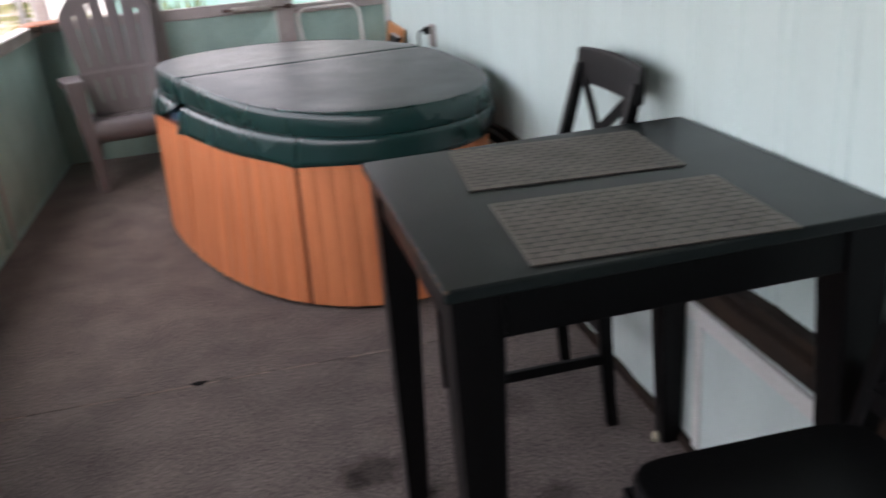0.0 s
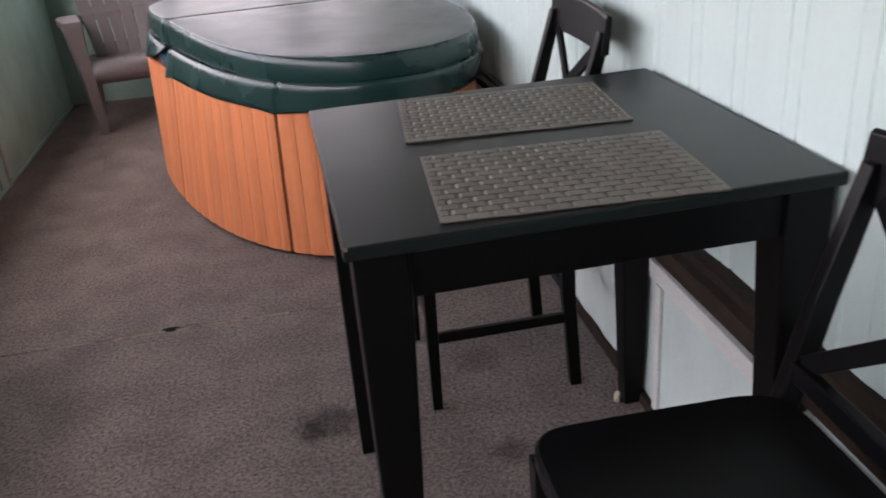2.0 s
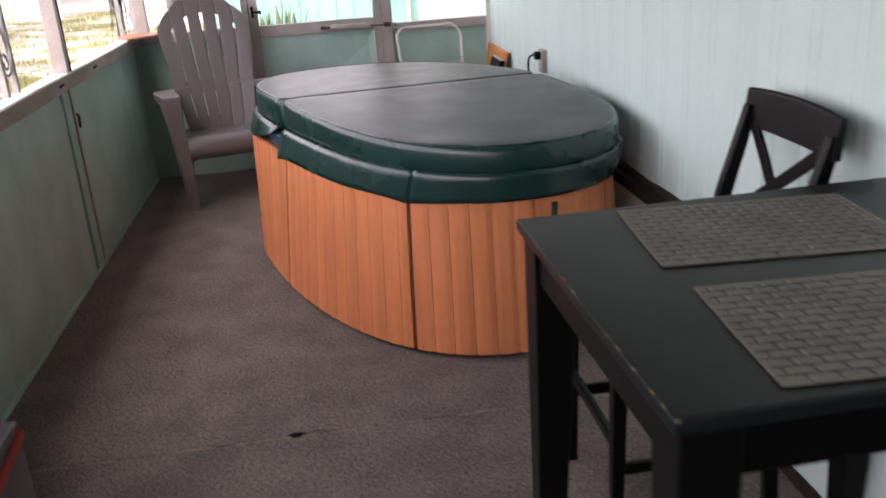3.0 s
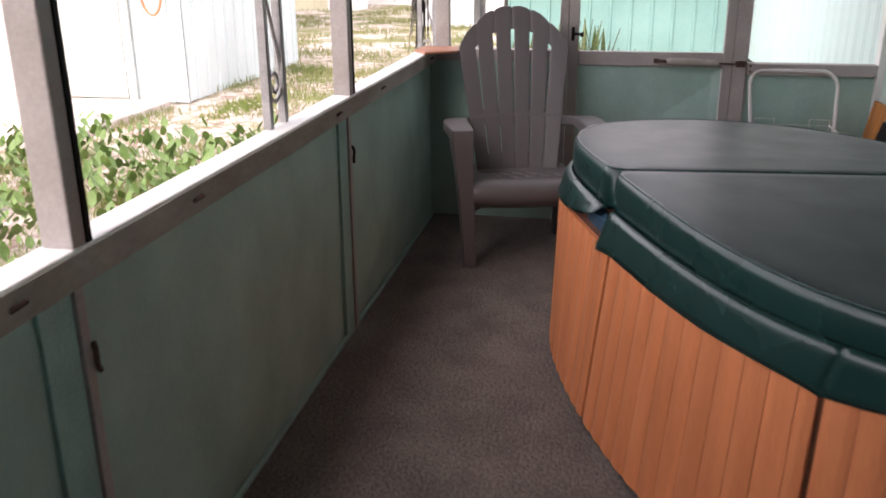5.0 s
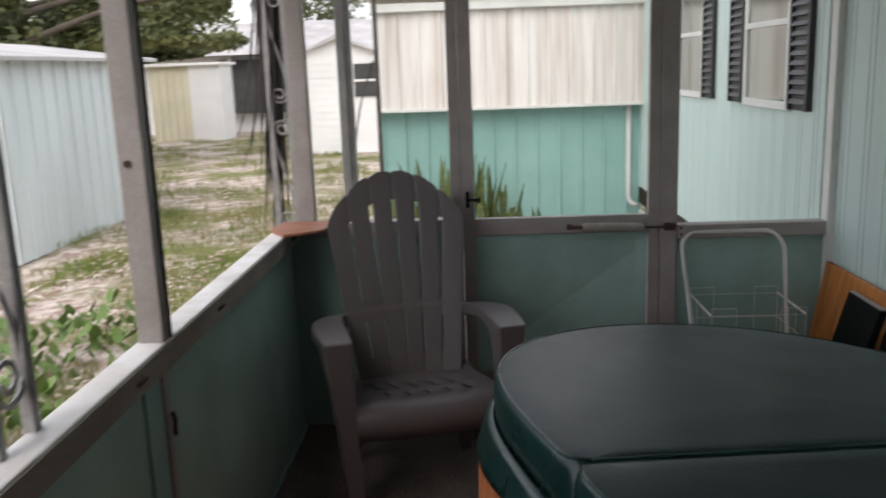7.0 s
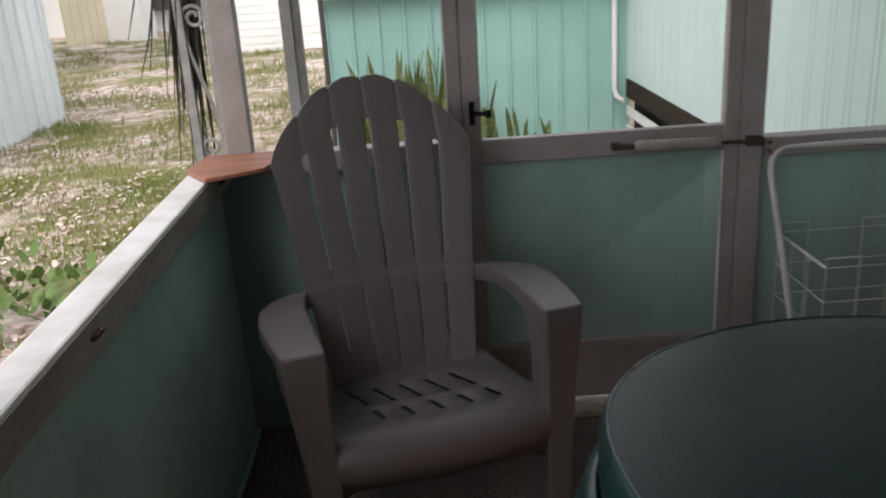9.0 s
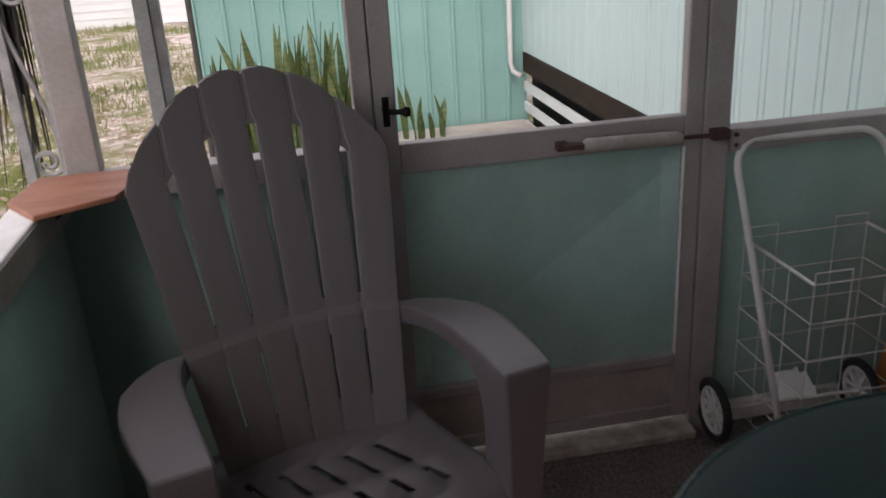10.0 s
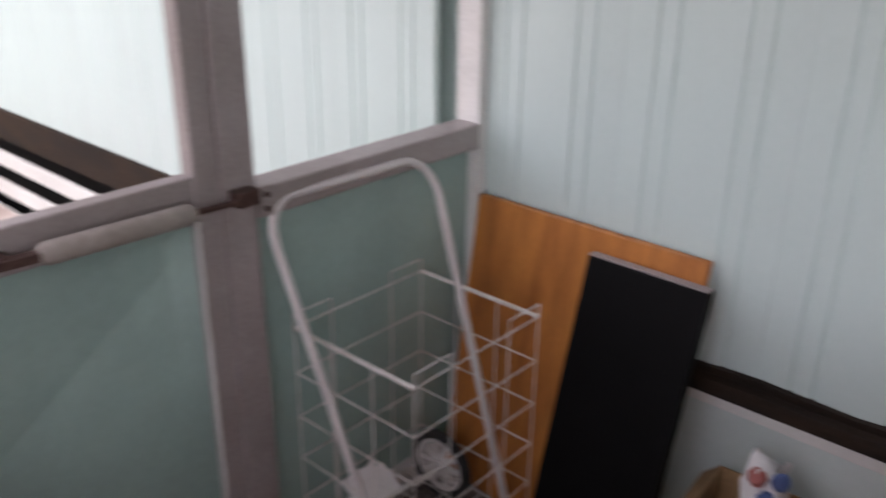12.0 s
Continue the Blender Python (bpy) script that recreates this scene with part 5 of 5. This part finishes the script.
# slatted skirting under the house past the porch
# a black sheet behind the slats gives the gap its shade by colour
hs = structure("house_skirting", (R + 0.06, R + 0.1, END + 0.08, 12.1, GROUND, 0.44), M_BLACKPLASTIC, "black sheet for the shaded gap under the house behind slats", "wall")
bm = bmesh.new()
box(bm, R - 0.012, R + 0.05, END + 0.1, 12.1, 0.29, 0.435)
part("skirting_beam", bm, M_TRIM, hs, "dark weathered beam")
for z0, z1 in ((0.14, 0.215), (-0.02, 0.055), (-0.17, -0.10)):
    box_part("slat", (R - 0.008, R + 0.012, END + 0.1, 12.1, z0, z1), M_WHITEPAINT, hs, "white slat", 0.004)

# windows with shutters on the house wall
def house_window(y0, y1, z0, z1):
    ob = tagged(new("window_1"), "house window with white frame and black shutters", "window", "windows on the house wall", "structure")
    x = R - 0.012
    box_part("pane", (x + 0.004, x + 0.010, y0, y1, z0, z1), M_GLASS, ob, "reflecting glass", 0)
    for d in ((y0 - 0.03, y0 + 0.012, z0 - 0.03, z1 + 0.03), (y1 - 0.012, y1 + 0.03, z0 - 0.03, z1 + 0.03), (y0 + 0.012, y1 - 0.012, z0 - 0.03, z0 + 0.012), (y0 + 0.012, y1 - 0.012, z1 - 0.012, z1 + 0.03), (y0 + 0.012, y1 - 0.012, (z0 + z1) / 2 - 0.2, (z0 + z1) / 2 - 0.17)):
        box_part("window_frame", (x - 0.008, x + 0.016, *d), M_WHITEPAINT, ob, "", 0.003)
    for ya, yb in ((y0 - 0.30, y0 - 0.04), (y1 + 0.04, y1 + 0.30)):
        sh = box_part("shutter", (x - 0.002, x + 0.016, ya, yb, z0 - 0.02, z1 + 0.02), M_SHUTTER, ob, "black louvred shutter", 0.002)
        for d in ((ya, ya + 0.03), (yb - 0.03, yb)):
            box_part("shutter_stile", (x - 0.016, x - 0.001, *d, z0 - 0.02, z1 + 0.02), M_SHUTTER, sh, "", 0.002)
        k = z0 + 0.02
        while k < z1:
            bm = bmesh.new()
            bar(bm, (x - 0.009, ya + 0.03, k), (x - 0.009, yb - 0.03, k), 0.012, 0.024, up=(0.6, 0, 1))
            part("louvre", bm, M_SHUTTER, sh)
            k += 0.045
    return ob


house_window(8.24, 8.90, 1.38, 2.55)
house_window(9.86, 10.5, 1.38, 2.55)


def ribbed(name, material, width, height, rib=0.22, depth=0.022, parent=None, label=""):
    """A sheet of ribbed metal, in x and z, its face towards -y."""
    bm = bmesh.new()
    prof = []
    x = 0.0
    while x < width - 1e-6:
        x2 = min(x + rib, width)
        prof += [(x, 0), (min(x + 0.02, x2), 0), (min(x + 0.028, x2), depth), (max(x2 - 0.008, x), depth)]
        x = x2
    prof.append((width, 0))
    loft(bm, [[(px, py, z) for px, py in prof] + [(width, 0.05, z), (0, 0.05, z)] for z in (0, height)])
    return part(name, bm, material, parent, label)


# mint annexe with a weathered white metal fascia
an = thing("annexe", pose(-1.06, 12.12, 0), "mint ribbed metal annexe under a weathered white fascia", "building")
w = ribbed("wall", M_MINTRIB, R + 1.06 + 0.02, 1.24 + 0.35, 0.21, 0.02, an, "mint ribbed wall")
w.location = (0, 0, -0.35)
w = ribbed("fascia", M_WHITERIB, R + 1.10, 0.92, 0.20, 0.02, an, "weathered white ribbed fascia")
w.location = (-0.02, -0.12, 1.24)
box_part("fascia_edge", (-0.03, R + 1.08, -0.135, 0.02, 1.215, 1.24), M_WHITEPAINT, an, "", 0.002)
box_part("gutter", (-0.05, R + 1.08, -0.16, 0.02, 2.12, 2.20), M_WHITEPAINT, an, "white gutter", 0.01)
box_part("roof", (-0.1, R + 1.2, -0.2, 5.0, 2.24, 2.30), M_WHITERIB, an, "white metal roof", 0.01)
box_part("side_wall", (0.0, 0.04, 0.06, 5.0, -0.35, 2.2), M_WHITERIB, an, "white side wall", 0)
bm = bmesh.new()
tube(bm, [(2.335, -0.02, 1.3), (2.335, -0.02, 0.36), (2.35, -0.05, 0.30), (2.40, -0.11, 0.27)], 0.022, 8)
part("downspout", bm, M_WHITEPLASTIC, an, "white downspout", smooth=True)


def snake_plant(x, y, n, h, seed):
    ob = thing("snake_plant", pose(x, y, -0.09), "clump of green and yellow snake plants by the annexe", "plant", "snake plants by the annexe")
    rng = random.Random(seed)
    for k in range(n):
        bm = bmesh.new()
        a, ln = rng.uniform(0, 6.28), h * rng.uniform(0.6, 1.1)
        ox, oy = rng.uniform(-0.16, 0.16), rng.uniform(-0.08, 0.08)
        lean, tw = rng.uniform(0.02, 0.25), rng.uniform(-1, 1)
        rows = []
        for j in range(7):
            t = j / 6
            wd = 0.034 * (1 - t ** 3) * (0.6 + t) + 0.001
            c = Vector((ox + lean * ln * t * t * math.cos(a), oy + lean * ln * t * t * math.sin(a), ln * t))
            d = Vector((math.cos(a + 1.57 + tw * t), math.sin(a + 1.57 + tw * t), 0))
            nn = Vector((-d.y, d.x, 0)) * 0.006
            rows.append([c - d * wd, c + nn, c + d * wd, c - nn * 0.3])
        loft(bm, rows)
        part("leaf", bm, M_SNAKE, ob)


for i, (x, n, h) in enumerate(((-0.82, 16, 0.8), (-0.5, 24, 0.85), (-0.18, 22, 0.85), (0.05, 16, 0.6), (0.28, 9, 0.42), (0.55, 6, 0.3))):
    snake_plant(x, 11.75 + 0.05 * (i % 2), n, h, 20 + i)

# aluminium awning post by the patio, seen past the corner, and a thin pole by the annexe
ap = thing("awning_post", pose(-0.77, 8.10, GROUND), "grey aluminium awning post with a darker channel", "post")
box_part("shaft", (-0.038, 0.002, -0.020, 0.020, 0, 2.6), M_POST, ap, "", 0.003)
box_part("channel", (0.0025, 0.030, -0.010, 0.024, 0, 2.6), M_IRON, ap, "darker side channel", 0.002)
pole = thing("pole", pose(-1.03, 11.7, GROUND), "thin dark metal pole beside the annexe", "pole")
bm = bmesh.new()
tube(bm, [(0, 0, 0), (0, 0, 2.7)], 0.02, 8)
part("shaft", bm, M_FROND, pole)
bm = bmesh.new()
tube(bm, smooth_line([(-0.03, 0, 1.9), (-0.16, 0.05, 1.55), (-0.24, 0.06, 1.15), (-0.30, 0.05, 0.55), (-0.12, 0.05, 0.3)]), 0.008, 5)
part("cable", bm, M_FROND, pole, "loose hanging cable")

# dark dry fronds hanging outside the corner
fr = thing("hanging_fronds", pose(0, 0, 0), "bundle of dark dry fronds hanging from the eave", "dried fronds")
rng = random.Random(8)
for k in range(80):
    bm = bmesh.new()
    x, yy = -1.06 + rng.gauss(0, 0.03), 7.86 + rng.gauss(0, 0.03)
    zb = rng.uniform(0.80, 1.5)
    dx, dy = -abs(rng.gauss(0.0, 0.05)), rng.gauss(0, 0.03)
    pts = [(x + dx * (t ** 3), yy + dy * t * t, 2.40 + (zb - 2.40) * t) for t in (0, 0.25, 0.5, 0.75, 0.9, 1)]
    tube(bm, pts, [0.007, 0.008, 0.007, 0.005, 0.003, 0.001], 4)
    part("frond", bm, M_FROND, fr)

# pale blue metal shed
sh = thing("shed", pose(-4.8, 12.2, GROUND), "pale blue ribbed metal shed with low grey roof", "shed")
w = ribbed("wall", M_SHEDWALL, 3.75, 2.05, 0.30, 0.03, sh, "")
w.matrix_basis = pose(0, 0, 0, 0, 0, 90)
w = ribbed("wall", M_SHEDWALL, 3.2, 2.05, 0.30, 0.03, sh, "")
w.matrix_basis = pose(-3.2, -0.01, 0)
dd = box_part("door", (-2.3, -0.75, -0.05, -0.012, 0.04, 1.95), M_DOORGREY, sh, "pale grey metal door", 0.01)
for z in (0.35, 1.25):
    box_part("hinge", (-0.80, -0.62, -0.062, -0.05, z, z + 0.05), M_WHITEPAINT, dd, "", 0.004)
box_part("door_trim", (-0.74, -0.64, -0.045, -0.012, 0.0, 2.0), M_WHITEPAINT, sh, "", 0.005)
bm = bmesh.new()
loft(bm, [[(0.16, yy, 2.03), (0.16, yy, 2.08), (-1.6, yy, 2.33), (-3.4, yy, 2.08), (-3.4, yy, 2.03), (-1.6, yy, 2.27)] for yy in (-0.2, 3.9)])
part("roof", bm, M_ROOF, sh, "low grey metal roof", 0.01)
bm = bmesh.new()
loft(bm, [[(0.0, yy, 2.05), (-1.6, yy, 2.26), (-3.2, yy, 2.05)] for yy in (-0.005, 0.03)])
part("gable", bm, M_SHEDWALL, sh)
box_part("gable_trim", (-3.3, 0.1, -0.06, -0.0, 2.0, 2.06), M_WHITEPAINT, sh, "", 0.005)
hose = thing("hose_coil", pose(-5.1, 12.12, GROUND + 1.3), "orange garden hose coiled on a hook", "hose")
for k in range(4):
    bm = bmesh.new()
    tube(bm, [(0.13 * math.cos(a) + 0.01 * k, -0.02 - 0.012 * k, 0.30 * math.sin(a)) for a in [2 * math.pi * j / 24 for j in range(24)]], 0.012, 6, closed=True)
    part("coil", bm, M_ORANGE, hose, smooth=True)

# white clapboard shed with a louvred window
ws = thing("clapboard_shed", pose(-4.28, 23.0, GROUND), "white clapboard garden shed with a small dark window", "shed")
box_part("wall", (0, 2.2, 0, 2.5, 0, 2.1), M_WHITESIDE, ws, "", 0)
for k in range(14):
    bm = bmesh.new()
    loft(bm, [[(xx, -0.016, 0.02 + k * 0.15), (xx, -0.006, 0.168 + k * 0.15), (xx, 0.0, 0.165 + k * 0.15), (xx, 0.0, 0.02 + k * 0.15)] for xx in (-0.01, 2.21)])
    part("board", bm, M_WHITESIDE, ws)
bm = bmesh.new()
loft(bm, [[(-0.1, yy, 2.05), (1.1, yy, 2.6), (2.4, yy, 2.05), (1.1, yy, 2.5)] for yy in (-0.15, 2.6)])
part("roof", bm, M_ROOF, ws)
bm = bmesh.new()
loft(bm, [[(0, yy, 2.1), (1.1, yy, 2.52), (2.2, yy, 2.1)] for yy in (-0.004, 0.02)])
part("gable", bm, M_WHITESIDE, ws)
wd = box_part("window", (1.45, 1.95, -0.055, -0.03, 1.25, 1.95), M_SCREENDARK, ws, "dark louvred window", 0.004)
box_part("window_bar", (1.42, 1.98, -0.065, -0.054, 1.57, 1.62), M_WHITEPAINT, wd, "", 0.003)

# cream shed and house with a dark screened porch
cs = thing("cream_shed", pose(-9.3, 28.0, GROUND), "cream and white metal shed far across the yard", "shed")
w = ribbed("wall", M_CREAM, 1.1, 2.1, 0.22, 0.03, cs)
w = box_part("side_wall", (1.1, 2.0, 0.0, 1.2, 0, 2.15), M_WHITESIDE, cs, "white side wall", 0.01)
box_part("roof", (-0.1, 2.1, -0.1, 1.3, 2.1, 2.18), M_WHITESIDE, cs, "", 0.01)
hh = thing("far_house", pose(-8.45, 31.0, GROUND), "low house with dark screened porch and pale roof", "house")
box_part("wall", (-6, 6.0, 0.3, 5, 0, 2.4), M_WHITESIDE, hh, "", 0)
box_part("screen_porch", (0.2, 2.2, -0.05, 0.3, 0.6, 2.25), M_SCREENDARK, hh, "dark porch screen", 0)
box_part("porch_post", (0.55, 0.66, -0.09, -0.04, 0.0, 2.4), M_WHITESIDE, hh, "", 0)
bm = bmesh.new()
loft(bm, [[(-6.5, -0.6, 2.4), (-6.5, 2.5, 3.5), (-6.5, 5.5, 2.4)], [(6.5, -0.6, 2.4), (6.5, 2.5, 3.5), (6.5, 5.5, 2.4)]])
part("roof", bm, M_ROOF, hh, "pale shingle roof")


# trees behind the sheds
def tree(x, y, h, spread, seed, leaves=1500, low=0.0):
    ob = thing("tree", pose(x, y, GROUND), "broad dark green tree behind the sheds", "tree", "trees behind the sheds")
    rng = random.Random(seed)
    bm = bmesh.new()
    tube(bm, smooth_line([(0, 0, 0), (0.1, 0.05, h * 0.25), (0.0, 0.1, h * 0.5), (0.1, 0, h * 0.8)], 4), [0.22 - 0.013 * k for k in range(13)], 8)
    tips = []
    for k in range(9):
        a, z0 = rng.uniform(0, 6.28), h * rng.uniform(0.25, 0.65)
        ln = spread * rng.uniform(0.6, 1.0)
        tip = Vector((ln * math.cos(a), ln * math.sin(a), z0 + ln * rng.uniform(0.1, 0.6)))
        tube(bm, smooth_line([(0.05, 0.05, z0), tuple(tip * 0.5 + Vector((0, 0, z0 * 0.5 + 0.15))), tuple(tip)], 3), [0.09, 0.08, 0.07, 0.06, 0.05, 0.04, 0.02], 6)
        tips.append(tip)
    part("trunk", bm, M_BARK, ob, smooth=True)
    clumps = []
    for tip in tips + [Vector((0, 0, h * 0.85))]:
        for _ in range(5):
            clumps.append((tip * rng.uniform(0.5, 1.05) + Vector((rng.gauss(0, 0.5), rng.gauss(0, 0.5), rng.gauss(0.1, 0.4))), rng.uniform(0.4, 0.95)))
    verts, faces = [], []
    for c, r in clumps:
        for _ in range(leaves // len(clumps) * 5):
            d = Vector((rng.gauss(0, 1), rng.gauss(0, 1), rng.gauss(0, 0.7))).normalized() * r * rng.uniform(0.5, 1) ** 0.5
            p = c + d
            p.z = max(p.z, low + 0.25 * (p.z - low))
            u = Vector((rng.gauss(0, 1), rng.gauss(0, 1), rng.gauss(0, 1))).normalized()
            v = u.cross(Vector((rng.gauss(0, 1), rng.gauss(0, 1), rng.gauss(0, 1)))).normalized()
            s = rng.uniform(0.05, 0.115)
            k = len(verts)
            verts += [tuple(p - u * s), tuple(p + v * s * 0.5), tuple(p + u * s), tuple(p - v * s * 0.5)]
            faces.append((k, k + 1, k + 2, k + 3))
    me = bpy.data.meshes.new("crown")
    me.from_pydata(verts, [], faces)
    me.materials.append(M_TREE)
    cr = new("crown", me)
    cr.parent = ob
    tagged(cr, kind="stuff")
    return ob


tree(-9.8, 21.0, 5.0, 4.4, 1, 7500, 2.6)
tree(-13.5, 23.0, 5.4, 4.2, 2, 5500, 2.5)
tree(-13.0, 40.0, 8.5, 5.0, 3, 3000)
tree(-8.5, 43.0, 8.0, 4.5, 4, 3000)
tree(-3.0, 54.0, 7.0, 4.5, 5, 2400)


# low leaves, weeds and grass in the yard
def scatter(name, label, material, count, region, size, seed, upright, patch):
    rng = random.Random(seed)
    verts, faces = [], []
    x0, x1, y0, y1 = region
    made = 0
    tries = 0
    while made < count and tries < count * 30:
        tries += 1
        x, yy = rng.uniform(x0, x1), rng.uniform(y0, y1)
        if noise.noise((x * 0.9, yy * 0.9, seed)) < patch + rng.uniform(-0.15, 0.15):
            continue
        a = rng.uniform(0, 6.28)
        s = size * rng.uniform(0.5, 1.3)
        rise = 0.0 if upright else rng.uniform(0.02, 0.34) * min(1, (x1 - x + 0.3))
        if upright is None:
            rise = 0.05 + 0.06 * max(0, 1 - math.hypot(x + 4, yy - 12) / 25) * noise.noise((x * 0.5, yy * 0.5, 0))
        base = Vector((x, yy, GROUND - 0.01 + rise))
        d = Vector((math.cos(a), math.sin(a), 0))
        if upright:
            tip = base + Vector((0, 0, s)) + d * s * rng.uniform(0.1, 0.7)
            sd = Vector((-d.y, d.x, 0)) * s * 0.05
            mid = (base + tip) / 2 + Vector((0, 0, s * 0.12))
            k = len(verts)
            verts += [tuple(base - sd), tuple(base + sd), tuple(mid + sd * 0.8), tuple(tip), tuple(mid - sd * 0.8)]
            faces.append((k, k + 1, k + 2, k + 3, k + 4))
        else:
            up = Vector((0, 0, rng.uniform(0.5, 2.6) if upright is False else rng.uniform(-0.3, 0.3)))
            u = (d + up).normalized() * s
            v = Vector((-d.y, d.x, rng.uniform(-0.4, 0.4))).normalized() * s * (0.30 if upright is False else 0.42)
            fold = Vector((0, 0, -s * 0.1))
            k = len(verts)
            verts += [tuple(base), tuple(base + u * 0.35 + v), tuple(base + u * 0.75 + v * 0.8), tuple(base + u), tuple(base + u * 0.75 - v * 0.8), tuple(base + u * 0.35 - v), tuple(base + u * 0.55 + fold)]
            faces += [(k, k + 1, k + 6), (k + 1, k + 2, k + 6), (k + 2, k + 3, k + 6), (k + 3, k + 4, k + 6), (k + 4, k + 5, k + 6), (k + 5, k, k + 6)]
        made += 1
    me = bpy.data.meshes.new(name)
    me.from_pydata(verts, [], faces)
    me.materials.append(material)
    return tagged(new(name, me), label, "plants", kind="stuff")


scatter("groundcover", "low broad-leaved green plants beside the porch", M_LEAF, 1500, (-5.2, -1.9, 6.0, 9.6), 0.10, 1, False, 0.03)
scatter("grass", "patchy grass and weeds on sand", M_GRASS, 15000, (-5.0, -1.2, 5.0, 16.0), 0.07, 2, True, 0.10)
scatter("near_grass", "green grass tufts along the porch wall", M_TURF, 15000, (-4.2, -1.15, 5.5, 13.0), 0.075, 7, True, 0.10)
scatter("far_grass", "patchy dry grass further off", M_GRASS, 22000, (-9.0, 0.5, 12.5, 30.0), 0.10, 3, True, 0.02)
scatter("litter", "pinkish dry leaf litter on the sand", M_LITTER, 5000, (-4.6, -0.2, 5.5, 18.0), 0.045, 5, None, 0.0)
